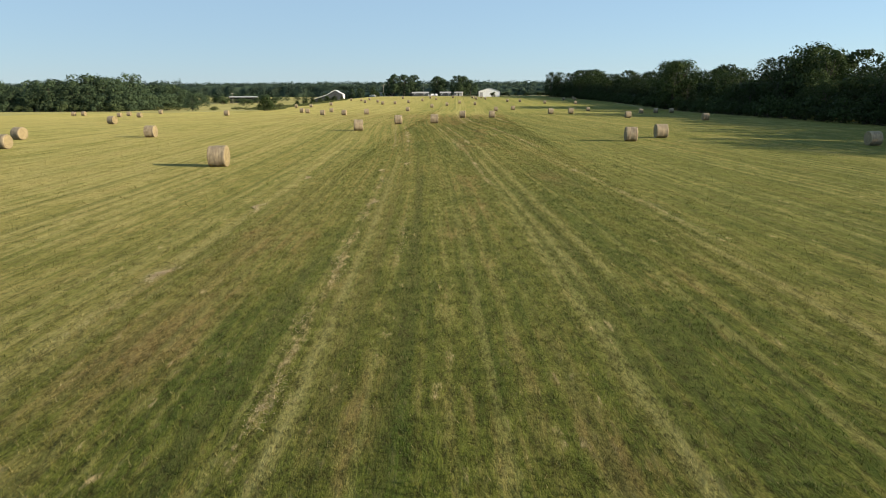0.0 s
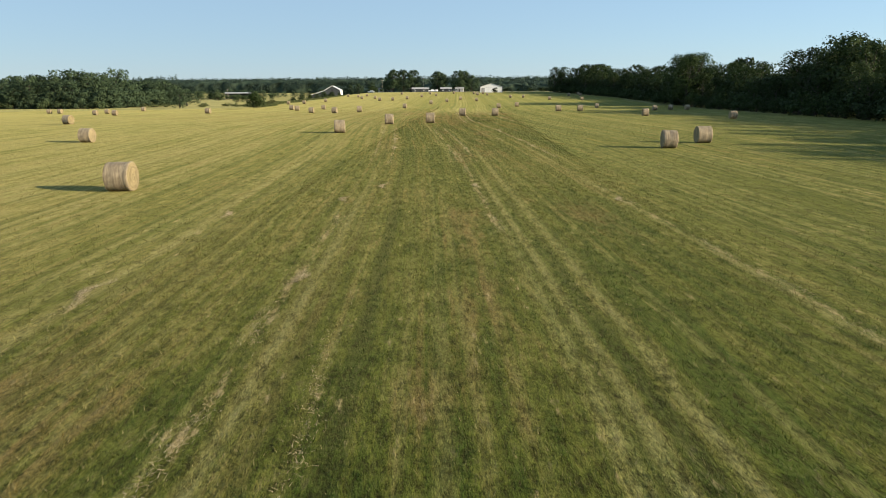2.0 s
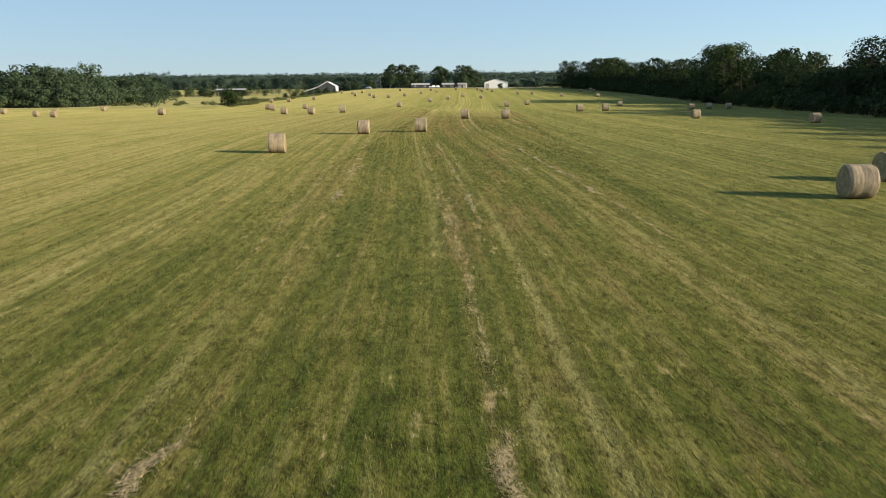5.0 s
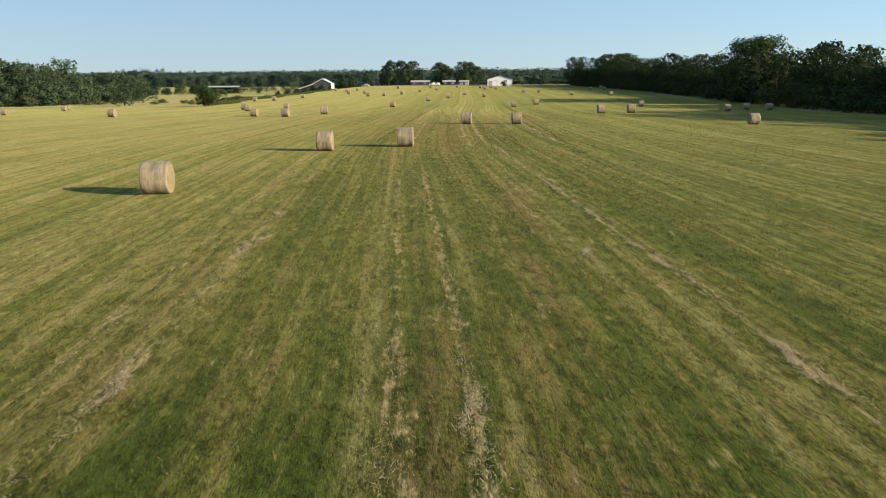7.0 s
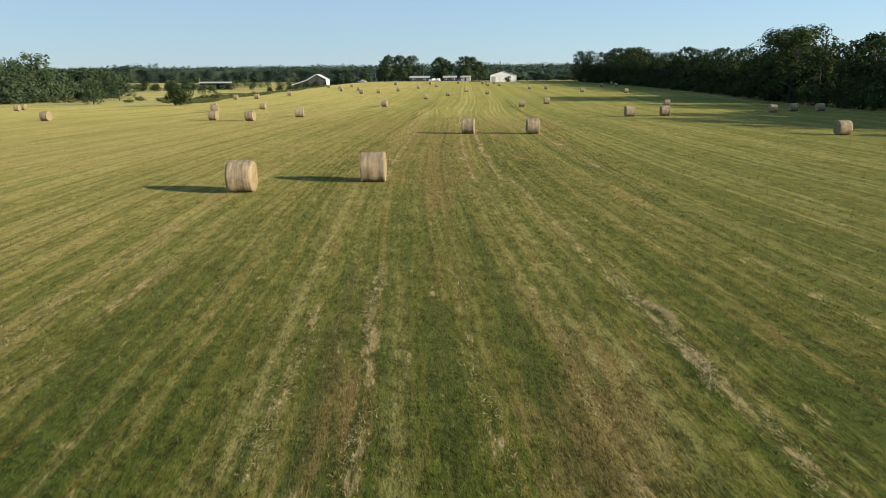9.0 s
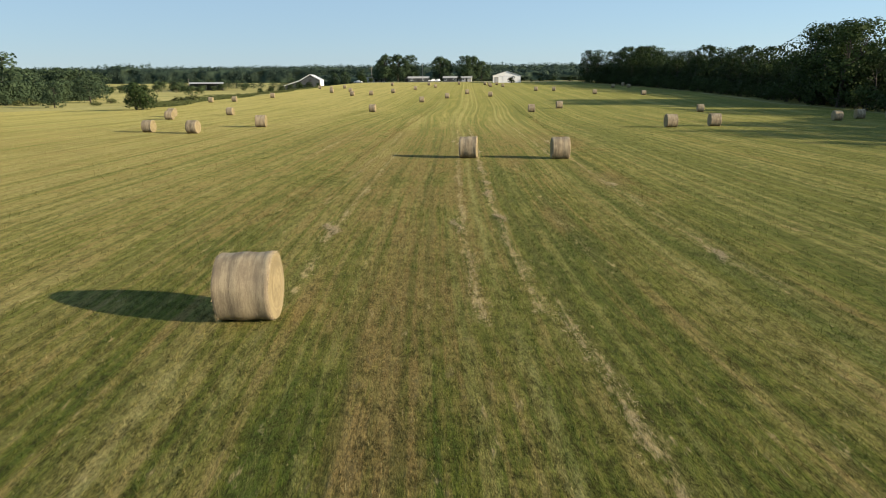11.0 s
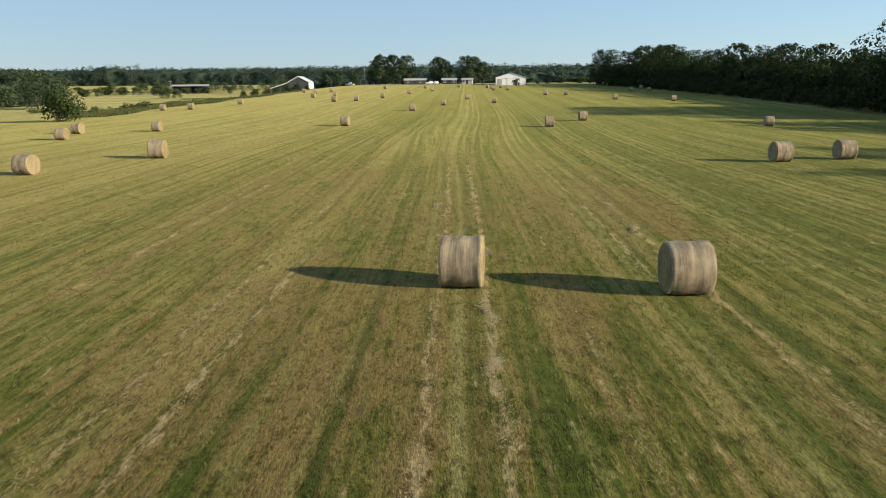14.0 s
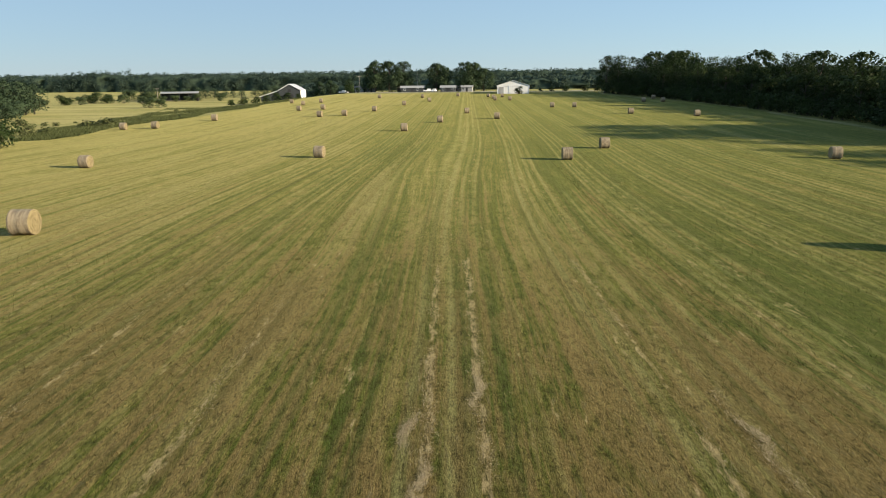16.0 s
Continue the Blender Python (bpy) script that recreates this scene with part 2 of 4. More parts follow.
def sward(u, v):
    """Dryness, loose straw and brownness of the sward."""
    greener = 1 - 0.65 * ease(10, 11.5, u) * (1 - ease(172, 186, v))       # the strip east of the two bales stays green
    dry = 0.36 + 0.34 * ease(-3, -24, u) - 0.14 * ease(8, 26, u) + 0.20 * ease(100, 160, v) * ease(24, 12, u) * greener + 0.06 * ease(2, -5, u) - 0.07 * ease(215, 280, v)
    dry -= 0.42 * (around(u, v, LUSH) + around(u, v, LUSH_FAR))
    brown = around(u, v, BROWN) + around(u, v, BROWN_FAR) + 0.46 * ease(110, 160, v) * (1 - ease(205, 240, v)) * ease(25, 17, u) * greener
    pair = np.abs(np.abs((u + 3.0) / 6.5 - np.round((u + 3.0) / 6.5)) * 6.5 - 0.82)
    straw = along(u, v, STRAW, 0.15) + 0.42 * beyond(u, v) * np.exp(-(pair / 0.18) ** 2)
    return dry, straw, brown


def rows_of(u, v):
    """Pale standing lines and dark wheel ruts."""
    gap = np.abs((u + 3.0) / 6.5 - np.round((u + 3.0) / 6.5)) * 6.5
    far = 0.10 + 0.5 * beyond(u, v)
    pale = along(u, v, PALE, 0.125) + far * (np.exp(-((gap - 0.4) / 0.15) ** 2) + np.exp(-((gap - 1.35) / 0.17) ** 2))
    return pale, along(u, v, DARK, 0.17) + (0.1 + 0.3 * beyond(u, v)) * np.exp(-((gap - 1.75) / 0.2) ** 2)


def sward_marks(ob, u, v, land):
    for name, triple in (("row", (u, v, land)), ("sward", sward(u, v)), ("lines", (*rows_of(u, v), 0 * u))):
        at = ob.data.attributes.new(name, "FLOAT_VECTOR", "POINT")
        at.data.foreach_set("vector", np.stack(triple, -1).astype(np.float32).ravel())


def ground_z(x, y):
    return float(height(x, y))


# ---- materials ----
def field_colour(n, soil_and_shade=True):
    """Colour and relief of the mown hay field, in row coordinates."""
    u, v, land = n.put("ShaderNodeSeparateXYZ", (n.put("ShaderNodeAttribute", attribute_name="row").outputs["Vector"],)).outputs
    dry, straw, brown = n.put("ShaderNodeSeparateXYZ", (n.put("ShaderNodeAttribute", attribute_name="sward").outputs["Vector"],)).outputs
    pale, dark, _ = n.put("ShaderNodeSeparateXYZ", (n.put("ShaderNodeAttribute", attribute_name="lines").outputs["Vector"],)).outputs

    def grain_of(fu, fv, seed, detail=3.0, rough=0.6, across=u):
        """Noise about zero, with fu and fv waves to the metre across and along the rows."""
        vec = n.xyz(n.math("MULTIPLY", across, fu), n.math("MULTIPLY", v, fv), seed)
        return n.math("SUBTRACT", n.noise(vec, 1.0, detail, rough), 0.5)

    def blend(*pairs):
        total = None
        for value, k in pairs:
            term = n.math("MULTIPLY", value, k)
            total = term if total is None else n.math("ADD", total, term)
        return total

    uw = n.math("ADD", u, n.math("MULTIPLY", grain_of(0.0, 0.05, 0.0, 2), 0.5))
    swath = grain_of(0.5, 0.007, 7.0, 2, across=uw)
    lines = grain_of(1.6, 0.02, 1.0, 3, 0.62, across=uw)
    comb = grain_of(4.2, 0.05, 11.0, 3, 0.65, across=uw)
    patch = grain_of(0.10, 0.035, 3.0, 4)
    mid = grain_of(1.1, 0.30, 9.0, 4, 0.65)
    hue = grain_of(0.55, 0.16, 27.0, 4, 0.6)
    tuft = grain_of(3.3, 0.85, 14.0, 4, 0.67)
    clump = grain_of(6.5, 2.1, 5.0, 4, 0.66)
    speck = grain_of(17.0, 6.5, 18.0, 3, 0.7)
    grain = grain_of(34.0, 16.0, 2.0, 3, 0.7)
    # the raked stripes show more towards the drier far half of the field
    swath, lines, comb = [n.math("MULTIPLY", q, n.math("MULTIPLY", n.step(v, 20.0, 150.0, 0.60, 1.20), n.step(v, 210.0, 330.0, 1.0, 0.5))) for q in (swath, lines, comb)]
    tone = n.math("ADD", dry, blend((swath, 1.2), (lines, 1.6), (comb, 1.5), (patch, 1.0), (mid, 0.90), (tuft, 0.55), (hue, 0.4)))
    tone = n.math("ADD", tone, blend((pale, 0.42), (dark, -0.55)))
    col = n.mix(n.step(tone, 0.02, 0.36), (0.042, 0.070, 0.008), (0.084, 0.099, 0.014))
    col = n.mix(n.step(tone, 0.32, 0.64), col, (0.152, 0.138, 0.034))
    col = n.mix(n.step(tone, 0.60, 0.98), col, (0.268, 0.220, 0.076))
    # brown, thinned sward where the cut was close
    worn = n.math("ADD", brown, blend((hue, 2.2), (mid, 1.2), (tuft, 1.2), (lines, 1.6), (comb, 1.8)))
    col = n.mix(n.step(worn, 0.12, 1.05, 0.0, 0.85), col, (0.182, 0.119, 0.045))
    # fine pale lines that the rake left, then the standing pale lines and ruts
    raked = n.step(n.math("ADD", grain_of(2.3, 0.010, 31.0, 2, 0.5, across=uw), blend((mid, 0.35), (tuft, 0.2))), 0.06, 0.17, 0.0, 0.46)
    shady = n.step(n.math("ADD", grain_of(2.0, 0.012, 41.0, 2, 0.5, across=uw), blend((mid, 0.35), (tuft, 0.2))), 0.07, 0.18, 0.0, 0.58)
    raked, shady = [n.math("MULTIPLY", q, n.step(v, 210.0, 330.0, 1.0, 0.45)) for q in (raked, shady)]
    col = n.mix(raked, col, (0.215, 0.195, 0.062))
    col = n.mix(shady, col, (0.045, 0.056, 0.010))
    col = n.mix(n.math("MULTIPLY", pale, n.step(n.math("ADD", mid, tuft), -0.22, 0.10, 0.40, 0.90)), col, (0.236, 0.220, 0.080))
    col = n.mix(n.math("MULTIPLY", dark, n.step(mid, -0.15, 0.12, 0.35, 0.80)), col, (0.040, 0.046, 0.011))
    # soil between the tufts, and broken straw left in the windrows
    bare = n.step(n.math("ADD", clump, blend((tuft, 0.9), (brown, 0.05), (straw, 0.10))), 0.07, 0.27, 0.0, 0.68)
    if soil_and_shade:
        col = n.mix(bare, col, (0.046, 0.038, 0.020))
    litter = n.math("ADD", straw, blend((grain_of(1.8, 0.30, 4.0, 5, 0.68), 3.2), (tuft, 2.6), (clump, 1.6)))
    col = n.mix(n.step(litter, 0.50, 1.1, 0.0, 0.80), col, (0.325, 0.246, 0.122))
    # noise darkens between the tufts: gap shade multiplied into the colour
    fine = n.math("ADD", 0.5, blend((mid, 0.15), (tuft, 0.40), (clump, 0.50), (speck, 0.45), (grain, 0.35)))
    depth = n.step(fine, 0.30, 0.70, 0.06, 1.32) if soil_and_shade else n.step(fine, 0.30, 0.70, 0.66, 1.34)
    thick = n.math("MAXIMUM", n.step(v, 165.0, 245.0, 0.0, 0.28), n.step(u, -6.0, -20.0, 0.0, 0.28))    # lifts the painted gap shade far along and to the west, to brighten there
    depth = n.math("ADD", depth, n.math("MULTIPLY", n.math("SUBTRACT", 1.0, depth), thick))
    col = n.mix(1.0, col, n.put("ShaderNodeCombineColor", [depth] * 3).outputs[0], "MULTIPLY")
    return col, land, u, v, fine, clump, grain


def make_ground_material():
    m, n, b = material("mown_field", 0.95, 0.04)
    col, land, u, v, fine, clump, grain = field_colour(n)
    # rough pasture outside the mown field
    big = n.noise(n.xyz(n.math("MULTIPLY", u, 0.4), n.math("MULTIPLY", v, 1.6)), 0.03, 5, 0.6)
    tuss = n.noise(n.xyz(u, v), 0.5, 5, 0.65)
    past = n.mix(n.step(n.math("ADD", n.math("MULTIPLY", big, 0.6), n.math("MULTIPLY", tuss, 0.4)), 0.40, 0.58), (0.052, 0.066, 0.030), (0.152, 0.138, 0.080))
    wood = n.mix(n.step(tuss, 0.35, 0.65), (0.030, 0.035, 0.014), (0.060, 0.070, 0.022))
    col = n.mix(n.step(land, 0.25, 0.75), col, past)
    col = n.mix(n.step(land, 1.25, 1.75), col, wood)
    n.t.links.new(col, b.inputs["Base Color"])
    b.inputs["Sheen Weight"].default_value, b.inputs["Sheen Roughness"].default_value = 0.155, 0.45
    b.inputs["Sheen Tint"].default_value = (0.84, 0.80, 0.27, 1)
    n.t.links.new(n.put("ShaderNodeBump", {"Strength": 0.75, "Distance": 0.08, "Height": fine}).outputs[0], b.inputs["Normal"])
    return m


def make_blade_material():
    m, n, b = material("grass_blades", 0.6, 0.2)
    col, *_ = field_colour(n, soil_and_shade=False)
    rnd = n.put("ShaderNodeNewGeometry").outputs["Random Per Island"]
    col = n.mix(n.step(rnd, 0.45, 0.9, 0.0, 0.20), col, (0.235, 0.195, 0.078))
    # some blades paler: dry stalks that also stand for sunlit glints
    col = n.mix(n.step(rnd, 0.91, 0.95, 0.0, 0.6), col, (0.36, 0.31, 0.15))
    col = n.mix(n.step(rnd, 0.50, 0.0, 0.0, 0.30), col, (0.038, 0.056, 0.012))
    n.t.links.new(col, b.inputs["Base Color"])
    thin = n.put("ShaderNodeBsdfTranslucent", (col,)).outputs[0]
    n.t.links.new(n.put("ShaderNodeMixShader", (0.35, b.outputs[0], thin)).outputs[0], n.t.nodes["Material Output"].inputs[0])
    return m


def make_straw_material():
    m, n, b = material("loose_straw", 0.6, 0.3)
    rnd = n.put("ShaderNodeNewGeometry").outputs["Random Per Island"]
    n.t.links.new(n.mix(rnd, (0.25, 0.178, 0.088), (0.56, 0.45, 0.26)), b.inputs["Base Color"])
    return m


def make_bale_material(name, end):
    m, n, b = material(name, 0.8, 0.2)
    co = n.put("ShaderNodeTexCoord").outputs["Object"]
    rnd = n.put("ShaderNodeObjectInfo").outputs["Random"]
    x, y, z = n.put("ShaderNodeSeparateXYZ", (co,)).outputs
    zc = n.math("SUBTRACT", z, 0.86)
    off = n.math("MULTIPLY", rnd, 30.0)
    if end:
        r = n.math("SQRT", n.math("ADD", n.math("MULTIPLY", y, y), n.math("MULTIPLY", zc, zc)))
        rings = n.noise(n.xyz(n.math("MULTIPLY", r, 9.0), n.math("MULTIPLY", n.math("ARCTAN2", zc, y), 0.7), off), 1.0, 4, 0.65)
    else:
        rings = n.noise(n.xyz(n.math("MULTIPLY", x, 7.0), n.math("MULTIPLY", n.math("ARCTAN2", zc, y), 0.7), off), 1.0, 4, 0.7)
    straw = n.noise(n.xyz(n.math("ADD", x, off), y, z), 26.0, 5, 0.75, 1.5)
    stain = n.noise(n.xyz(n.math("ADD", x, off), y, z), 2.2, 3)
    lo, hi = ((0.126, 0.100, 0.049), (0.260, 0.213, 0.110)) if end else ((0.146, 0.115, 0.080), (0.338, 0.278, 0.180))
    v = n.math("ADD", n.math("MULTIPLY", rings, 0.52), n.math("ADD", n.math("MULTIPLY", straw, 0.26), n.math("MULTIPLY", stain, 0.26)))
    col = n.mix(n.step(v, 0.41, 0.63), lo, hi)
    col = n.mix(n.step(rnd, 0.0, 1.0, 0.0, 0.3), col, (0.29, 0.235, 0.15))
    n.t.links.new(col, b.inputs["Base Color"])
    n.t.links.new(n.put("ShaderNodeBump", {"Strength": 0.8, "Distance": 0.03, "Height": v}).outputs[0], b.inputs["Normal"])
    return m


def make_leaf_material(name, dark, light, shine=0.3):
    m, n, b = material(name, 0.6, shine)
    rnd = n.put("ShaderNodeNewGeometry").outputs["Random Per Island"]
    obr = n.put("ShaderNodeObjectInfo").outputs["Random"]
    col = n.mix(rnd, dark, light)
    col = n.mix(n.math("MULTIPLY", obr, 0.4), col, tuple(c * f for c, f in zip(light, (0.95, 1.0, 0.95))))
    n.t.links.new(col, b.inputs["Base Color"])
    tr = n.put("ShaderNodeBsdfTranslucent", (col,)).outputs[0]
    mx = n.put("ShaderNodeMixShader", (0.30, b.outputs[0], tr)).outputs[0]
    n.t.links.new(mx, n.t.nodes["Material Output"].inputs[0])
    return m


M_FIELD, M_BLADE, M_STRAW = make_ground_material(), make_blade_material(), make_straw_material()
M_BALE, M_BALE_END = make_bale_material("bale_side", False), make_bale_material("bale_end", True)
M_LEAF = [make_leaf_material("oak_leaves", (0.008, 0.016, 0.006), (0.038, 0.058, 0.019), 0.08),
          make_leaf_material("hedge_leaves", (0.010, 0.021, 0.008), (0.050, 0.075, 0.024), 0.08),
          make_leaf_material("dusty_leaves", (0.040, 0.062, 0.028), (0.092, 0.120, 0.052), 0.08)]
# ash and maple tones lightened and blued to carry some aerial haze
M_PASTURE_LEAF = [make_leaf_material("hazy_ash_leaves", (0.024, 0.043, 0.024), (0.072, 0.102, 0.052), 0.06), M_LEAF[2]]
M_SHADE_LEAF = make_leaf_material("hazy_maple_leaves", (0.020, 0.036, 0.020), (0.060, 0.088, 0.042), 0.06)
# distance haze is mixed into these leaf greens: paler and bluer
M_HAZED_WOODS = make_leaf_material("hazed_woodland_leaves", (0.036, 0.058, 0.047), (0.058, 0.084, 0.062), 0.05)
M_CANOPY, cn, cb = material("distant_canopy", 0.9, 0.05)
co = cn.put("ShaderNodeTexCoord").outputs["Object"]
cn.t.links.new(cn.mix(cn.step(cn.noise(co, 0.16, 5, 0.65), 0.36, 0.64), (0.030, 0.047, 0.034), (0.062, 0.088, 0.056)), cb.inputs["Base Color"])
M_WEED = make_leaf_material("weed_leaves", (0.050, 0.072, 0.024), (0.130, 0.136, 0.052), 0.08)
M_BARK = plain("bark", (0.050, 0.043, 0.035), 0.9, 0.4, 5, bump=0.6, stretch=(1, 1, 0.25))
M_WHITE = plain("white_metal", (0.78, 0.78, 0.76), 0.5, 0.06, 1.5, stretch=(8, 8, 0.4))
M_GREY = plain("weathered_boards", (0.34, 0.34, 0.33), 0.8, 0.2, 2.0, stretch=(6, 6, 0.5))
# grey boards darkened so the colour carries the barn front's shade
M_DARKENED = plain("darkened_grey_boards", (0.050, 0.056, 0.058), 0.85, 0.25, 2.0, stretch=(6, 6, 0.5))
M_ROOF = plain("pale_roof_metal", (0.60, 0.61, 0.62), 0.45, 0.08, 2.0, metal=0.3)
M_SHINGLE = plain("brown_shingles", (0.18, 0.16, 0.15), 0.9, 0.25, 4.0)
M_DARK = plain("near_black_panel", (0.03, 0.03, 0.032), 0.7, 0.2)
M_GLASS = plain("window_glass", (0.05, 0.06, 0.07), 0.1, 0.1)
M_POLE = plain("grey_pole_wood", (0.30, 0.27, 0.23), 0.85, 0.3, 3, stretch=(1, 1, 0.2))
M_STEEL = plain("galvanised_steel", (0.55, 0.56, 0.57), 0.4, 0.1, 3, metal=0.8)
M_PAINT = plain("vehicle_paint", (0.70, 0.70, 0.70), 0.3, 0.04)
M_RUBBER = plain("tyre_rubber", (0.025, 0.025, 0.026), 0.85, 0.2)
M_GRAVEL = plain("pale_gravel", (0.42, 0.38, 0.31), 0.95, 0.2, 2)


# ---- ground ----
def spaced(lo, fine_lo, fine_hi, hi, step, grow):
    mid = list(np.arange(fine_lo, fine_hi + step / 2, step))
    up, s = [mid[-1]], step
    while up[-1] < hi:
        s *= grow
        up.append(up[-1] + s)
    dn, s = [mid[0]], step
    while dn[-1] > lo:
        s *= grow
        dn.append(dn[-1] - s)
    return np.array(dn[:0:-1] + mid + up[1:])


def land_kind(x, y):
    """0 mown field, 1 pasture, 2 woodland floor."""
    edge = 3.0 * np.sin(y * 0.045) + 2.0 * np.sin(y * 0.13 + 1)
    past = np.maximum(ease(291, 295, y + 2.5 * np.sin(x * 0.07)) * ease(-78, -82, x + edge), ease(512, 517, y))
    past = np.maximum(past, ease(-165, -175, x))
    wood = ease(73, 77, x + edge * 0.4 + 18 * ease(390, 500, y))
    wood = np.maximum(wood * (1 - ease(500, 540, y)), ease(820, 850, y + 0.05 * x))
    return np.maximum(past, 2 * wood)


def build_ground():
    gx, gy = spaced(-3200, -26, 30, 3200, 0.12, 1.05), spaced(-300, -20, 520, 4300, 2.0, 1.06)
    X, Y = np.meshgrid(gx, gy)
    Z = height(X, Y)
    nx, ny = len(gx), len(gy)
    co = np.stack([X, Y, Z], -1).reshape(-1, 3)
    i = (np.arange(ny - 1)[:, None] * nx + np.arange(nx - 1)).ravel()
    ob = link_mesh("ground", co, np.stack([i, i + 1, i + nx + 1, i + nx], -1), M_FIELD, smooth=True)
    sward_marks(ob, row_u(X, Y).ravel(), Y.ravel(), land_kind(X, Y).ravel())
    return tagged(ob, "mown hay field with striped green and straw stubble", "field", kind="structure")


build_ground()


# ---- hay bales ----
BALE_R, BALE_W = 0.875, 1.39


def bale_template(seed, round_edge):
    """One round bale lying on its side: barrel, two ends and loose straw, axis along x, base at the origin."""
    rng = np.random.default_rng(seed)
    root = new("hay_bale")
    seg, ph = 36, rng.uniform(0, 6.28, 6)
    xs = [-BALE_W / 2, -BALE_W / 2 + 0.03, -BALE_W / 2 + 0.09] + list(np.linspace(-0.55, 0.55, 9)) + [BALE_W / 2 - 0.09, BALE_W / 2 - 0.03, BALE_W / 2]

    def radius(x, g):
        t = abs(x) / (BALE_W / 2)
        r = BALE_R - round_edge * max(0.0, t - 0.9) ** 2 * 12
        r += 0.014 * math.sin(x * 9 + ph[0]) + 0.006 * math.sin(x * 23 + ph[1]) + 0.010 * math.sin(3 * g + ph[2] + x * 2) + 0.007 * math.sin(7 * g + ph[3])
        return r * (1 - 0.035 * max(0.0, -math.sin(g)) ** 6)

    vs, fs = [], []
    for x in xs:
        for k in range(seg):
            g = 2 * math.pi * k / seg
            r = radius(x, g)
            vs.append((x + 0.006 * math.sin(5 * g + ph[4]), r * math.cos(g), BALE_R - 0.03 + r * math.sin(g)))
    for i in range(len(xs) - 1):
        for k in range(seg):
            q = (k + 1) % seg
            fs.append((i * seg + k, (i + 1) * seg + k, (i + 1) * seg + q, i * seg + q))
    link_mesh("barrel", vs, fs, M_BALE, root, smooth=True)
    for side in (-1, 1):
        vs, fs, rings = [], [], 6
        for j in range(rings + 1):
            f = 1 - j / rings
            for k in range(seg):
                g = 2 * math.pi * k / seg
                r = radius(side * BALE_W / 2, g) * f
                bulge = 0.035 * (1 - f ** 3) + 0.012 * math.sin(j * 2.4 + g + ph[5]) * (0 < j < rings)
                vs.append((side * (BALE_W / 2 + bulge) + 0.006 * math.sin(5 * g + ph[4]) * f, r * math.cos(g), BALE_R - 0.03 + r * math.sin(g)))
        for j in range(rings):
            for k in range(seg):
                q = (k + 1) % seg
                quad = (j * seg + k, j * seg + q, (j + 1) * seg + q, (j + 1) * seg + k)
                fs.append(quad if side > 0 else quad[::-1])
        tagged(link_mesh("end_face", vs, fs, M_BALE_END, root, smooth=True), "golden coiled hay end")
    # straw that sticks out of the rims and lies round the base
    n = 640
    g = rng.uniform(0, 2 * np.pi, n)
    x = np.where(rng.random(n) < 0.95, np.sign(rng.random(n) - 0.5) * (BALE_W / 2 - 0.04 * rng.random(n)), rng.uniform(-0.7, 0.7, n))
    p = np.stack([x, BALE_R * np.cos(g), BALE_R - 0.03 + BALE_R * np.sin(g)], -1)
    d = np.stack([rng.normal(0, 0.5, n) + np.sign(x) * 0.4, np.cos(g) + rng.normal(0, 0.7, n), np.sin(g) + rng.normal(0, 0.7, n)], -1)
    d /= np.linalg.norm(d, axis=1)[:, None]
    s = np.cross(d, rng.normal(size=(n, 3)))
    s /= np.linalg.norm(s, axis=1)[:, None]
    ln = rng.uniform(0.02, 0.075, n)[:, None]
    tri = np.stack([p - s * 0.0035, p + s * 0.0035, p + d * ln], 1)
    tri[:, :, 2] = np.maximum(tri[:, :, 2], 0.0)
    fringe = link_mesh("straw_fringe", tri.reshape(-1, 3), np.arange(3 * n).reshape(-1, 3), M_STRAW, root)
    tagged(fringe, "loose pale straw fringe", kind="stuff")
    return tagged(root, "round tan hay bale on the mown field", "hay bale", "bales on the field")


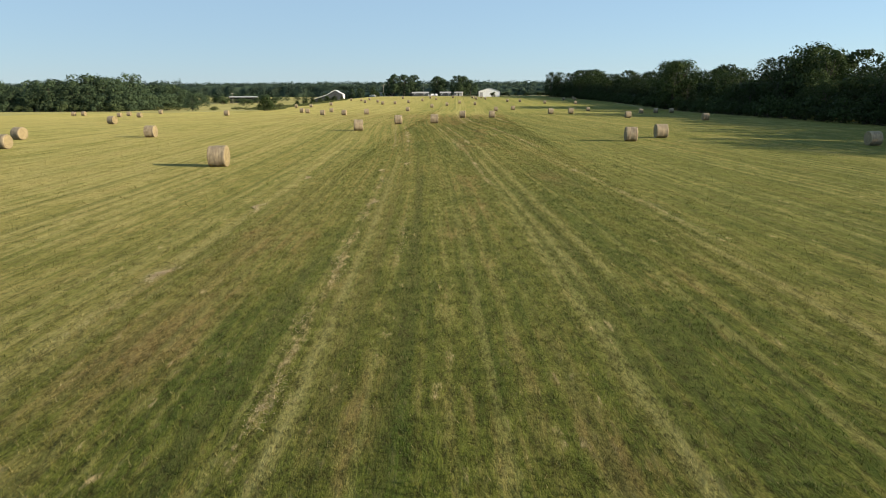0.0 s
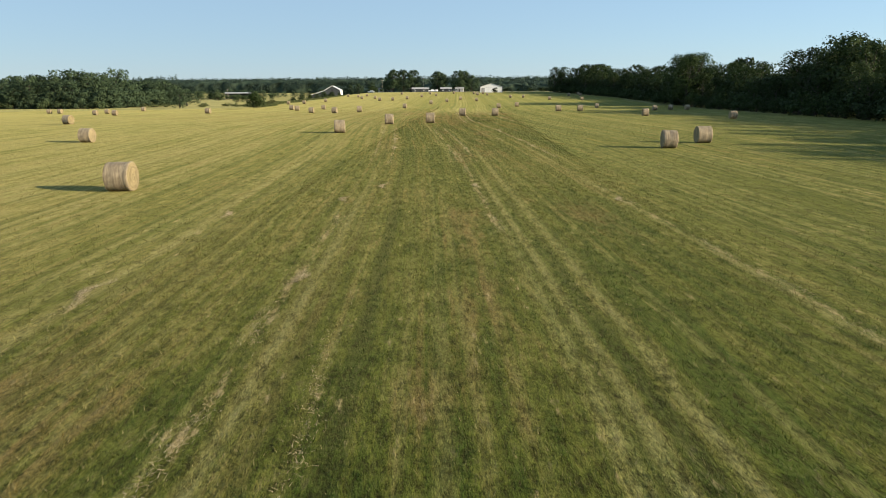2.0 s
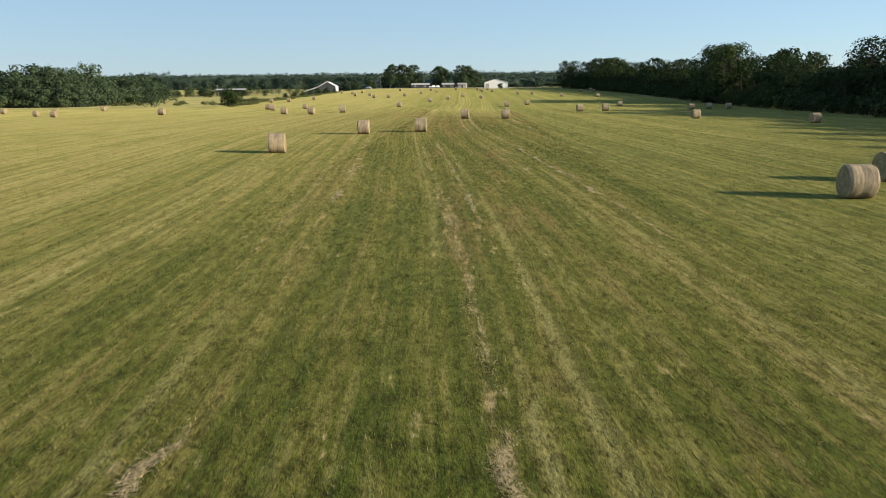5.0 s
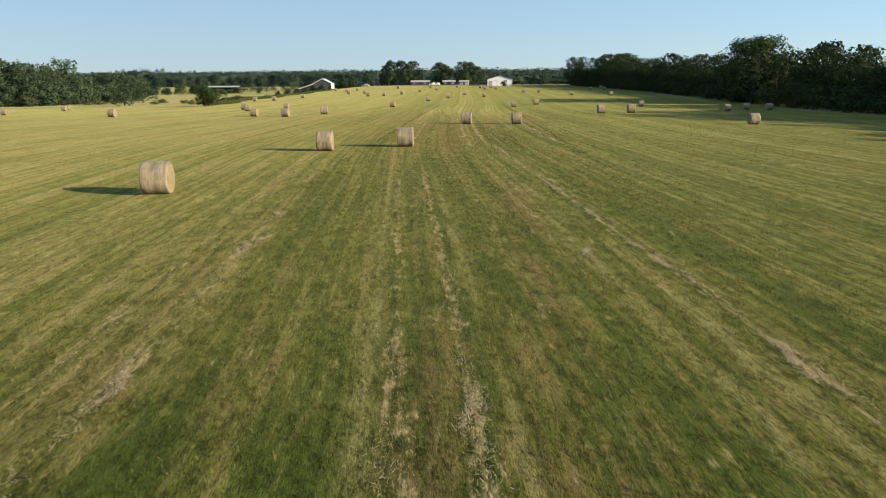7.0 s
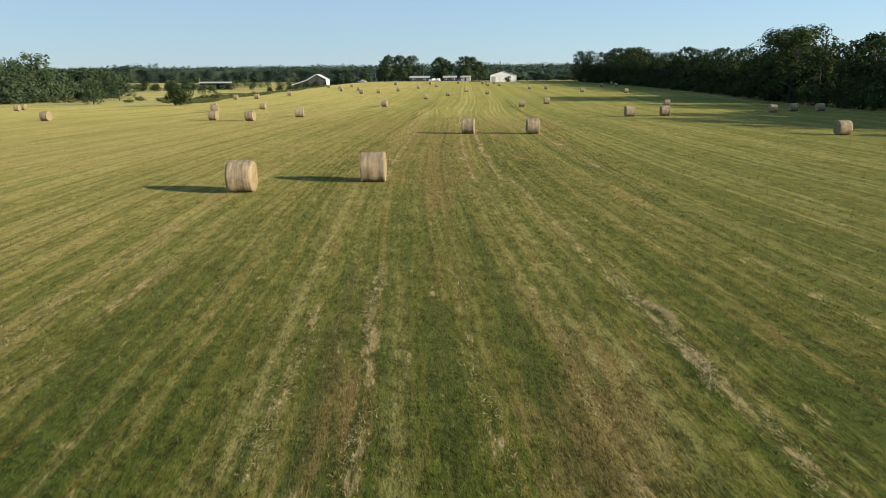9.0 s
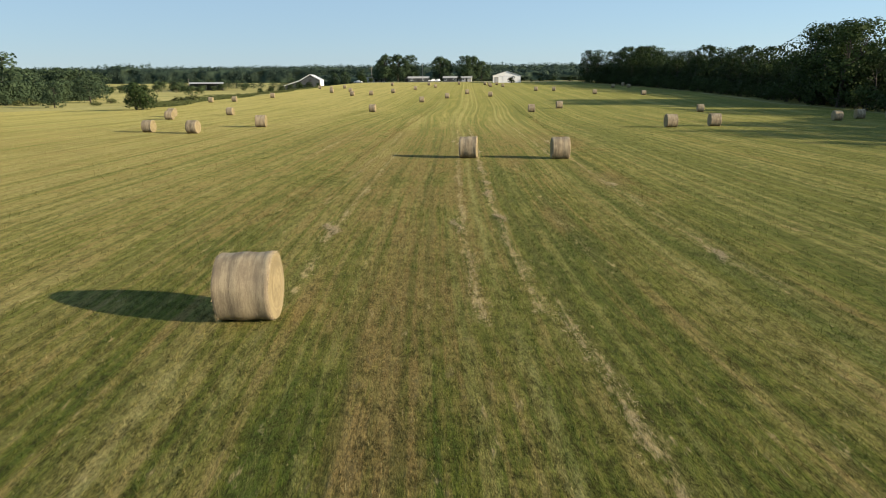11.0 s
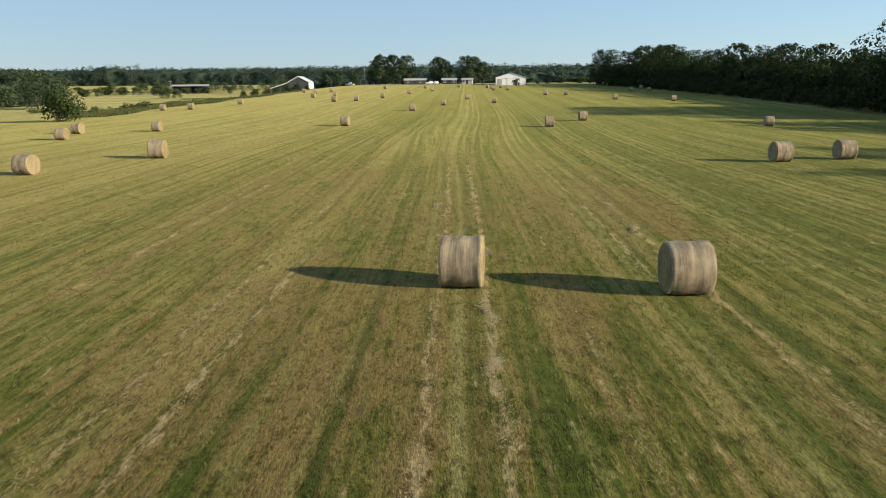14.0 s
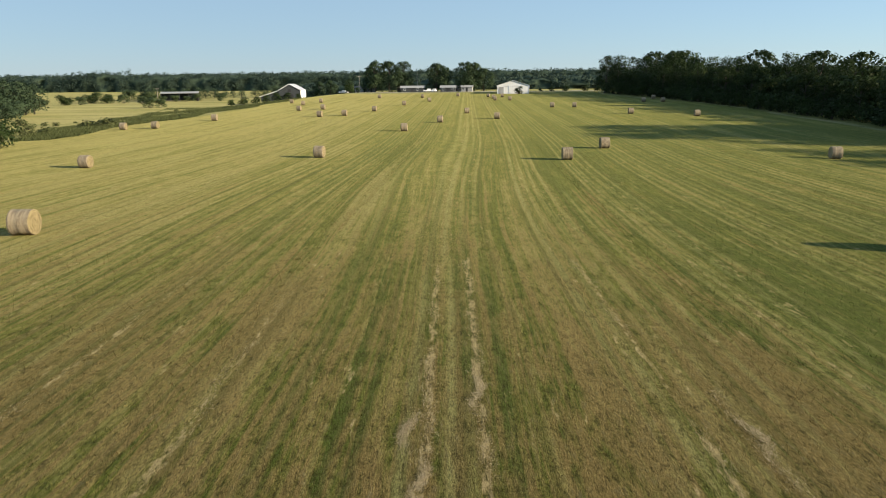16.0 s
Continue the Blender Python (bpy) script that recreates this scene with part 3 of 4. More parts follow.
def put_bales():
    spots = [(-19.1, 56.1), (-40.6, 92.3), (-15.7, 106.5), (-11.93, 129.8), (-5.57, 133.6), (-.43, 171.75), (6.56, 171.05), (-20.8, 262),
             (-29.16, 212.85), (-40.4, 203.2), (-33.8, 200.7), (-47, 252), (24.98, 208.2), (31.06, 210.1), (44.5, 259), (18.87, 82.6),
             (23.8, 88.3), (51.8, 156), (38.1, 168.4), (56, 229), (62, 234), (67, 234), (-13.9, 306), (-8, 328), (11.3, 258), (18.4, 272),
             (-48.2, 74.2), (-55.6, 88.6), (-68.3, 137.4), (-140, 252), (-136, 251.5), (-110.5, 226), (-116, 244), (-97.5, 212),
             (-117, 272), (-120.5, 280), (-69, 206), (-56.5, 247.5), (-52, 236), (-75, 317), (-68.5, 318), (-63.7, 340), (43.3, 78)]
    far = [(-53, 381), (-68.9, 434), (-60, 415), (-57.6, 433), (-47, 387), (-40.2, 351), (-34.5, 355), (-29.2, 374), (-24, 408),
           (-40.3, 468), (-22.2, 468), (-17.2, 434), (-7.6, 478), (-2.4, 361), (5, 338), (7.3, 438), (5.3, 468), (7.1, 455),
           (11, 466), (12.8, 437), (23.3, 388), (29.9, 387), (39.5, 353), (57.5, 417), (66, 438), (63.8, 416), (52.8, 342)]
    yaw = {(-15.7, 106.5): 11, (-19.1, 56.1): 5, (-5.57, 133.6): 5, (-.43, 171.75): -3, (6.56, 171.05): 3, (-11.93, 129.8): 7, (18.87, 82.6): -2, (23.8, 88.3): 3, (24.98, 208.2): 4, (31.06, 210.1): 1, (-29.16, 212.85): 6}
    rng = random.Random(4)
    forms = [bale_template(11 + k, 0.25 + 0.12 * k) for k in range(4)]
    used = set()
    for i, (x, y) in enumerate(spots + far):
        turn = yaw.get((x, y), rng.gauss(0, 5)) - 2.0
        k = i % 4
        m = pose(x, y, ground_z(x, y) - 0.02, 0, 0, turn + (180 if rng.random() < 0.5 else 0))
        s = rng.uniform(0.95, 0.98) if (x, y) in yaw else rng.uniform(0.87, 0.93)
        if k in used:
            ob = copy_thing(forms[k], m)
        else:
            ob = forms[k]
            ob.matrix_basis = m
            used.add(k)
        ob.scale = (s, s, s)
        if x > 43:
            tagged(ob, "round hay bale standing in the trees' shade")


put_bales()


# ---- trees ----
def leaf_cloud(rng, centres, radii, count, size, flat=0.75, loose=0.13):
    """Leaf sprays as small bent quads on the shells of the given lobes."""
    w = np.array([r ** 2 for r in radii])
    k = rng.choice(len(centres), count, p=w / w.sum())
    d = rng.normal(size=(count, 3))
    d /= np.linalg.norm(d, axis=1)[:, None]
    d[:, 2] = np.where(rng.random(count) < 0.35, np.abs(d[:, 2]), d[:, 2])
    rr = np.array(radii)[k] * rng.uniform(0.25, 1.0, count) ** 0.35 * (1 + loose * rng.normal(size=count))
    c = np.array(centres)[k] + d * rr[:, None] * np.array([1, 1, flat])
    n = d + rng.normal(0, 0.36, (count, 3)) + np.array([0, 0, 0.25])
    n /= np.linalg.norm(n, axis=1)[:, None]
    a = np.cross(n, rng.normal(size=(count, 3)))
    a /= np.linalg.norm(a, axis=1)[:, None]
    b = np.cross(n, a)
    s = (size * rng.uniform(0.55, 1.3, count))[:, None]
    q = np.stack([c - a * s * 0.55, c - b * s * 0.32 + n * s * 0.12, c + a * s * 0.6, c + b * s * 0.36 - n * s * 0.05], 1)
    soft = d * 0.75 + n * 0.4 + np.array([0, 0, 0.12])
    soft /= np.linalg.norm(soft, axis=1)[:, None]
    return q.reshape(-1, 3), np.arange(4 * count).reshape(-1, 4), np.repeat(soft, 4, axis=0)


def leaf_mesh(name, v, q, soft, mat, parent=None):
    """Leaves whose shading follows the roundness of their lobe."""
    ob = link_mesh(name, v, q, mat, parent, smooth=True)
    ob.data.normals_split_custom_set_from_vertices(soft.tolist())
    return ob


def tree_template(seed, tall, wide, low, leaves, size, mat, name="tree", full=1.0):
    """Trunk, limbs and a lobed crown whose foliage starts at the height low."""
    rng = np.random.default_rng(seed)
    root = new(name)
    bend = rng.normal(0, 0.03 * tall, 2)
    pts = [Vector((bend[0] * f * f, bend[1] * f * f, -0.3 + (tall * 0.72 + 0.3) * f)) for f in np.linspace(0, 1, 7)]
    r0 = 0.020 * tall + 0.05
    vs, fs = tube(pts, [r0 * (1.25 - f * 1.1) + 0.02 for f in np.linspace(0, 1, 7)])
    centres, radii, lv, lf = [], [], list(vs), list(fs)
    lobes = int(rng.integers(20, 27))
    for i in range(lobes):
        f = (i + 0.5) / lobes
        h = low + (tall - low) * (0.10 + 0.86 * f ** 0.9)
        env = wide / 2 * math.sqrt(max(0.06, 1 - ((f - 0.36) / 0.68) ** 2))
        g = i * 2.399 + rng.uniform(-0.6, 0.6)
        rad = wide * rng.uniform(0.085, 0.20) * (1.15 - 0.35 * f) * full
        out = max(0.0, env - rad * 0.5) * rng.uniform(0.45, 1.15)
        c = np.array([math.cos(g) * out + bend[0] * f, math.sin(g) * out + bend[1] * f, min(h, tall - rad * 0.6)])
        centres.append(c)
        radii.append(rad)
        if i % 2 == 0:
            st = pts[min(6, 1 + int(f * 5))]
            e1 = Vector(c)
            mid = st.lerp(e1, 0.5) + Vector((0, 0, -0.06 * tall * rng.random()))
            o = len(lv)
            v2, f2 = tube([st, mid, e1], [r0 * 0.42, r0 * 0.26, r0 * 0.08], 5)
            lv += v2
            lf += [tuple(q + o for q in t) for t in f2]
    for q in range(3):
        centres.append(np.array([bend[0] + rng.normal(0, wide * 0.10), bend[1] + rng.normal(0, wide * 0.10), tall - wide * (0.09 + 0.09 * q)]))
        radii.append(wide * rng.uniform(0.08, 0.13))
    link_mesh("trunk", lv, lf, M_BARK, root, smooth=True)
    v, q, soft = leaf_cloud(rng, centres, radii, leaves, size)
    v[:, 2] = np.maximum(v[:, 2], 0.05)
    leaf_mesh("crown", v, q, soft, mat, root)
    return root


def bush_template(seed, tall, wide, leaves, size, mat, name="bush"):
    rng = np.random.default_rng(seed)
    root = new(name)
    centres, radii, sv, sf = [], [], [], []
    for i in range(9):
        g, o = i * 2.4, wide * 0.30 * math.sqrt((i + 0.3) / 9)
        r = wide * rng.uniform(0.16, 0.26)
        z = max(r * 0.6, tall * rng.uniform(0.3, 0.95) - r * 0.7)
        centres.append(np.array([math.cos(g) * o, math.sin(g) * o, z]))
        radii.append(r)
        base = Vector((rng.normal(0, 0.06 * wide), rng.normal(0, 0.06 * wide), -0.1))
        n = len(sv)
        v2, f2 = tube([base, base.lerp(Vector(centres[-1]), 0.6), Vector(centres[-1])], [0.05, 0.035, 0.012], 5)
        sv += v2
        sf += [tuple(q + n for q in t) for t in f2]
    link_mesh("woody_base", sv, sf, M_BARK, root)
    v, q, soft = leaf_cloud(rng, centres, radii, leaves, size, 0.9)
    v[:, 2] = np.maximum(v[:, 2], 0.03)
    leaf_mesh("foliage", v, q, soft, mat, root)
    return root


class Grove:
    """Places copies of a few templates, using each template itself first."""

    def __init__(self, forms, seed):
        self.forms, self.free, self.rng = forms, [True] * len(forms), random.Random(seed)

    def put(self, k, x, y, scale, label, category, group, squash=1.0, sink=0.0):
        m = pose(x, y, ground_z(x, y) - sink, 0, 0, self.rng.uniform(0, 360))
        if self.free[k]:
            ob, self.free[k] = self.forms[k], False
            ob.matrix_basis = m
        else:
            ob = copy_thing(self.forms[k], m)
        ob.scale = (scale * squash, scale * squash, scale)
        return tagged(ob, label, category, group)


def edge_x(y):
    return float(np.interp(y, [50, 90, 135, 200, 270, 330, 390, 430, 470, 500], [69, 70, 71, 75, 79, 78, 77, 73, 66, 57]))


def plant_east_wood():
    """The tall wood along the field's east edge."""
    oak = [tree_template(100 + k, 16, (10, 12, 13, 11, 12)[k], (0.8, 1.2, 1.6, 0.6, 2.0)[k], 2900, 0.48, M_LEAF[k % 2], full=1.4) for k in range(5)]
    oak += [tree_template(110 + k, 16, 12, 3.0, 1300, 0.88, M_LEAF[k], full=1.4) for k in range(2)]
    grove, rng = Grove(oak, 3), random.Random(8)
    y = 92.0
    while y < 497:
        x0 = edge_x(y)
        tops = float(np.interp(y, [90, 120, 150, 165, 178, 192, 205, 235, 258, 272, 292, 320, 350, 400, 450, 500], [12, 12.2, 11, 12.5, 15.5, 15, 12, 12, 13, 14.3, 13.4, 12.0, 12.3, 13.8, 15, 15]))
        for row, (dx, lift) in enumerate(((3.5, 0.78), (10.5, 1.0), (18, 1.03))):
            if row == 2 and rng.random() < 0.25:
                continue
            x, yy = x0 + dx + rng.uniform(-1.8, 1.8), y + rng.uniform(-2.2, 2.2) + row * 2
            s = tops / 16 * lift * rng.choice((0.70, 0.84, 0.96, 1.04, 1.15)) * (0.42 if 254 < yy < 267 else 1.0)
            label = ("dark green edge tree with low branches", "tall leafy oak in a dense tree row", "tall broad tree behind the wood's edge")[row]
            grove.put(rng.randrange(5) if row < 2 else 5 + rng.randrange(2), x, yy, s, label, "tree", "trees along the field edge", rng.uniform(0.9, 1.1))
        y += rng.uniform(6.6, 9.6)
    for x, yy, s in ((78.5, 274, 1.12), (80, 291, 1.14), (86, 294, 1.15), (83, 277, 1.15), (80, 284, 1.08), (86, 283, 1.1), (86, 181, 1.12), (82, 177, 1.03)):
        grove.put(rng.randrange(5), x, yy, s, "tall spreading oak above the tree row", "tree", "trees along the field edge", 1.1)
    south = random.Random(17)
    for k in range(15):                             # the stretch beside the start of the flight
        y = 53 + 2.7 * k
        grove.put(south.randrange(5), edge_x(y) + south.uniform(3, 15), y, 13.5 / 16 * south.choice((0.85, 0.96, 1.08)), "tall leafy oak in a dense tree row", "tree", "trees along the field edge")
    shrubs = Grove([bush_template(40 + k, 5.0, 6.2, 420, 0.52, M_LEAF[(k + 1) % 2]) for k in range(3)], 5)
    y = 50.0
    while y < 500:
        shrubs.put(rng.randrange(3), edge_x(y) + rng.uniform(-0.9, 1.6), y, rng.uniform(0.6, 1.15), "dark leafy shrub under the wood's edge trees", "shrub", "undergrowth at the wood edge")
        y += rng.uniform(2.3, 4.2)
    nr = np.random.default_rng(15)
    py = np.concatenate([np.arange(50, 500, 3.0), np.arange(50, 500, 3.6)])
    deep = np.where(np.arange(len(py)) < len(np.arange(50, 500, 3.0)), 7.5, 21.0)
    lobes = [np.array([edge_x(b) + c + nr.uniform(-2, 2), b, ground_z(edge_x(b), b) + h]) for b, c in zip(py, deep) for h in ((1.6, 4.4, 7.0) if c < 10 else (2.0, 5.2, 8.4)) if h < 3 or not 254 < b < 267]
    v, q, soft = leaf_cloud(nr, lobes, list(nr.uniform(2.3, 3.4, len(lobes))), 110000, 0.72)
    tagged(leaf_mesh("undergrowth", v, q, soft, M_LEAF[0]), "dense dark undergrowth inside the wood", "undergrowth", kind="stuff")
    # mown field comes to an end at the wood's corner, where a few more trees close it
    for x, yy, s in ((60, 503, 1.0), (67, 508, 1.05), (75, 512, 1.0), (84, 506, 1.0), (93, 500, 1.0), (64, 518, 0.9)):
        grove.put(rng.randrange(5), x, yy, s * rng.uniform(0.92, 1.05), "leafy tree at the wood's far corner", "tree", "trees along the field edge")


def plant_west_wood():
    """The wood beyond the field's west end, with the lone trees and bushes of the pasture."""
    forms = [tree_template(200 + k, 14, (13, 14, 15, 12)[k], (0.4, 0.5, 0.6, 0.3)[k], 2400, 0.74, M_PASTURE_LEAF[0], full=1.45) for k in range(4)]
    forms += [tree_template(210 + k, 14, 14, 0.5, 1000, 0.9, M_PASTURE_LEAF[0], full=1.3) for k in range(2)]
    grove, rng = Grove(forms, 6), random.Random(21)
    for row in range(4):
        x = -330.0 - row * 10
        while x < (-160, -162, -166, -172)[row]:
            y = 333 + row * 17 + 0.05 * (x + 150) + rng.uniform(-4, 4)
            tops = float(np.interp(x, [-330, -260, -225, -200, -180, -150], [14, 15.5, 12.5, 13.5, 16.0, 12.0])) + row * 0.3
            grove.put(rng.randrange(4) if row < 2 else 4 + rng.randrange(2), x, y, tops / 14 * rng.choice((0.78, 0.9, 1.0, 1.12)), "leafy green tree in the pasture wood", "tree", "trees of the west wood", rng.uniform(0.9, 1.15))
            x += rng.uniform(7.2, 10.5)
    for k in range(26):
        x, y = rng.uniform(-290, -190), rng.uniform(425, 480)
        if x > -195 and y > 470:
            continue
        grove.put(rng.randrange(4), x, y, rng.uniform(0.75, 1.05), "leafy green tree in the pasture wood", "tree", "trees of the west wood")
    for k in range(24):
        x = rng.uniform(-222, -168)
        grove.put(4 + rng.randrange(2), x, rng.uniform(405, 455), rng.uniform(0.75, 1.0), "leafy green tree in the pasture wood", "tree", "trees of the west wood")
    for k in range(14):
        grove.put(4 + rng.randrange(2), -236 + 6.5 * k + rng.uniform(-2, 2), 668 + 2 * k + rng.uniform(-6, 6), rng.uniform(0.35, 0.6), "low leafy tree behind the open shed", "tree", "trees behind the shed", 1.2)
    grove.put(1, -124, 322, 0.57, "upright leafy tree beside the mown field", "tree", "lone pasture trees", 0.85)
    for x, y, s in ((-140.5, 372, 0.62), (-163, 405, 0.6), (-172, 425, 0.75), (-196, 468, 0.7)):
        grove.put(rng.randrange(4), x, y, s, "small rounded tree standing in the pasture", "tree", "lone pasture trees", 1.25)
    under = Grove([bush_template(50 + k, 4.5, 6.5, 420, 0.6, M_PASTURE_LEAF[k]) for k in range(2)], 14)
    x = -320.0
    while x < -157:
        under.put(rng.randrange(2), x, 325 + 0.05 * (x + 150) + rng.uniform(-2, 3), rng.uniform(0.7, 1.3), "leafy bush before the pasture wood", "bush", "undergrowth of the west wood")
        x += rng.uniform(4.0, 6.5)
    for x, y in ((-156, 340), (-157, 349), (-158, 358), (-160, 368), (-161, 380), (-163, 392)):
        under.put(rng.randrange(2), x, y, rng.uniform(0.8, 1.3), "leafy bush before the pasture wood", "bush", "undergrowth of the west wood")
    nr = np.random.default_rng(25)
    front = [(x, 330 + 0.05 * (x + 150)) for x in np.arange(-330, -156, 3.2)] + [(-159 - 0.08 * (y - 330), y) for y in np.arange(333, 420, 3.2)]
    lobes = [np.array([x + nr.uniform(-2, 2), y + nr.uniform(-2, 3), ground_z(x, y) + h]) for x, y in front for h in (1.5, 3.8, 6.2)]
    v, q, soft = leaf_cloud(nr, lobes, list(nr.uniform(2.0, 3.2, len(lobes))), 26000, 0.85)
    v[:, 2] = np.maximum(v[:, 2], height(v[:, 0], v[:, 1]) + 0.05)
    tagged(leaf_mesh("undergrowth", v, q, soft, M_PASTURE_LEAF[0]), "dense green undergrowth along the pasture wood", "undergrowth", kind="stuff")
    bushes = Grove([bush_template(60 + k, 6.4, 8.6, 2400, 0.42, M_LEAF[1 + k % 2]) for k in range(2)], 9)
    bushes.put(0, -77.8, 280, 1.03, "large rounded willow-like bush beside the field", "bush", "pasture bushes")
    for x, y, s in ((-245, 585, 1.05), (-240, 592, 0.8), (-250, 624, 1.25), (-238, 620, 1.0), (-228, 622, 0.9), (-220, 640, 1.1), (-244, 662, 1.2), (-232, 660, 0.9), (-161, 515, 0.85), (-158, 519, 0.7), (-205, 600, 0.8), (-170, 640, 0.9), (-262, 590, 0.7), (-214, 632, 0.75), (-208, 634, 0.65), (-201, 637, 0.7), (-194, 640, 0.6), (-188, 644, 0.8)):
        bushes.put(rng.randrange(2), x, y, s, "round green bush in a pasture hedge row", "bush", "pasture bushes", 1.3)
    scrub = Grove([bush_template(80 + k, 1.5, 2.6, 260, 0.28, M_WEED) for k in range(3)], 12)
    for k in range(60):
        y = rng.uniform(296, 505)
        x = -83 - abs(rng.gauss(0, 1)) * (9 + (y - 296) * 0.08)
        scrub.put(rng.randrange(3), x, y, rng.uniform(0.3, 0.8), "low weedy scrub along the field margin", "scrub", "scrub on the field margin", 1.3)
    for x, y, s in ((-98, 318, 0.9), (-90, 314, 0.8), (-90, 330, 1.0), (-86, 331, 1.2), (-120, 338, 0.9), (-146, 347, 1.2), (-141, 348, 1.0), (-129, 365, 1.0), (-108, 336, 0.8), (-150, 345, 1.1)):
        scrub.put(rng.randrange(3), x, y, s * 1.3, "brownish low shrub in the rough pasture", "scrub", "scrub on the field margin", 1.5)


plant_east_wood()
plant_west_wood()


# ---- far woods: one canopy, past counting ----
def far_woods():
    rng = np.random.default_rng(77)
    vs, fs, ns, o = [], [], [], 0
    for depth, (y0, n, lo, hi, tall) in enumerate(((655, 90, -130, 190, 8), (690, 80, -140, 240, 10), (842, 340, -900, 420, 17), (900, 260, -950, 450, 18), (1080, 260, -1150, 560, 17), (1240, 300, -1350, 650, 18))):
        n = int(n * 1.7)
        for i in range(n):
            x = lo + (hi - lo) * (i + rng.random()) / n
            y = y0 + rng.uniform(-9, 9) - 0.05 * x * (1 < depth < 4)
            hump = 5.0 * math.exp(-((x + 372) / 20) ** 2) * (1 < depth < 4) + 0.5 * math.sin(x * 0.013 + depth)
            h = (tall + hump) * rng.choice((0.82, 0.9, 0.96, 1.0, 1.04, 1.1))
            w = rng.uniform(6.5, 10.5) * min(1, h / 14 + 0.1)
            z = ground_z(x, y)
            cs = [np.array([x + rng.normal(0, w * 0.15), y + rng.normal(0, w * 0.15), z + h * f]) for f in (0.30, 0.55, 0.76, 0.86)]
            v, q, soft = leaf_cloud(rng, cs, [w * 0.46, w * 0.48, w * 0.38, w * 0.24], 112, 1.15, 1.0, 0.04)
            vs.append(v)
            fs.append(q + o)
            ns.append(soft)
            o += len(v)

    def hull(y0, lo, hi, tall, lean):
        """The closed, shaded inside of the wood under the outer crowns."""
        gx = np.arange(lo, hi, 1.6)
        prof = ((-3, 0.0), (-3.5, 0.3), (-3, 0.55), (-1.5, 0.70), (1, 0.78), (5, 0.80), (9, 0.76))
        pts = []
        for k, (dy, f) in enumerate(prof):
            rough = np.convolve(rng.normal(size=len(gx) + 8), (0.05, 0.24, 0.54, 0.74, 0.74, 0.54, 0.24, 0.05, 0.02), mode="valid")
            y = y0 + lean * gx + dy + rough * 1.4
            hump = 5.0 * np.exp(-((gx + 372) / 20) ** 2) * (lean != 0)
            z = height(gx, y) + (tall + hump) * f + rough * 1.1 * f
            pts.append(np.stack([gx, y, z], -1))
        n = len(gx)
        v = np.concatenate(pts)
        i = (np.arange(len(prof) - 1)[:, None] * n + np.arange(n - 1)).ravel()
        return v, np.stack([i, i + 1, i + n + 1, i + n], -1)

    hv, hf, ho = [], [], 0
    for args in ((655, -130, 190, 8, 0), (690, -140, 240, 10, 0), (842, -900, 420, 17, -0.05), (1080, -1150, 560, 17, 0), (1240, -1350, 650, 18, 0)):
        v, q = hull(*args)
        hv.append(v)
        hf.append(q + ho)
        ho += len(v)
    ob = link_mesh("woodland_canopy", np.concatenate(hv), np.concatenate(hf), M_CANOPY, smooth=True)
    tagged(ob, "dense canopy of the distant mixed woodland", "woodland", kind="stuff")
    ob = leaf_mesh("far_woods", np.concatenate(vs), np.concatenate(fs), np.concatenate(ns), M_HAZED_WOODS)
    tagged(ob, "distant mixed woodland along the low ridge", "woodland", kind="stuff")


far_woods()


# ---- the farm ----
def at_base(name, x, y, turn=0.0):
    ob = new(name)
    ob.matrix_basis = pose(x, y, ground_z(x, y), 0, 0, turn)
    return ob


def gable_shell(w, d, eave, peak, over=0.35, thick=0.12):
    """Walls with two gables, and the two slopes of a roof; ridge along y, front at y = 0."""
    wall = bmesh.new()
    prof = [(-w / 2, -0.4), (w / 2, -0.4), (w / 2, eave), (0, peak), (-w / 2, eave)]
    rings = [[wall.verts.new((x, y, z)) for x, z in prof] for y in (0, d)]
    wall.faces.new(rings[0])
    wall.faces.new(rings[1][::-1])
    for i in (1, 4, 0):
        j = (i + 1) % 5
        wall.faces.new((rings[0][j], rings[0][i], rings[1][i], rings[1][j]))
    slopes = []
    for s in (-1, 1):
        bm = bmesh.new()
        k = (peak - eave) / (w / 2)
        xe, ze = s * (w / 2 + over), eave - k * over
        q = [(0, -over, peak + 0.02), (xe, -over, ze + 0.02), (xe, d + over, ze + 0.02), (0, d + over, peak + 0.02)]
        lo = [bm.verts.new(c) for c in q]
        hi = [bm.verts.new((c[0], c[1], c[2] + thick)) for c in q]
        bm.faces.new(lo)
        bm.faces.new(hi[::-1])
        for i in range(4):
            j = (i + 1) % 4
            bm.faces.new((lo[i], lo[j], hi[j], hi[i]))
        bmesh.ops.recalc_face_normals(bm, faces=bm.faces)
        slopes.append(bm)
    bmesh.ops.recalc_face_normals(wall, faces=wall.faces)
    return wall, slopes


def white_barn():
    barn = tagged(at_base("metal_barn", 17.3, 500, -3), "white metal farm shed with a low gable roof", "barn")
    wall, slopes = gable_shell(14.6, 22, 3.7, 5.9)
    part("wall", wall, M_WHITE, barn)
    for bm in slopes:
        part("roof", bm, M_ROOF, barn, "pale grey metal roof")
    box_part("sliding_door", (-6.6, -4.4, -0.09, -0.01, 0, 3.0), M_GREY, barn, "greyish sliding door")
    box_part("sliding_door", (-1.9, 1.9, -0.09, -0.01, 0, 3.3), M_WHITE, barn)
    box_part("door_track", (-4.0, 4.0, -0.14, -0.01, 3.32, 3.46), M_STEEL, barn)
    for s in (-1, 1):
        box_part("corner_trim", (s * 7.3 - 0.12, s * 7.3 + 0.12, -0.06, 0.1, -0.3, 3.7), M_ROOF, barn)


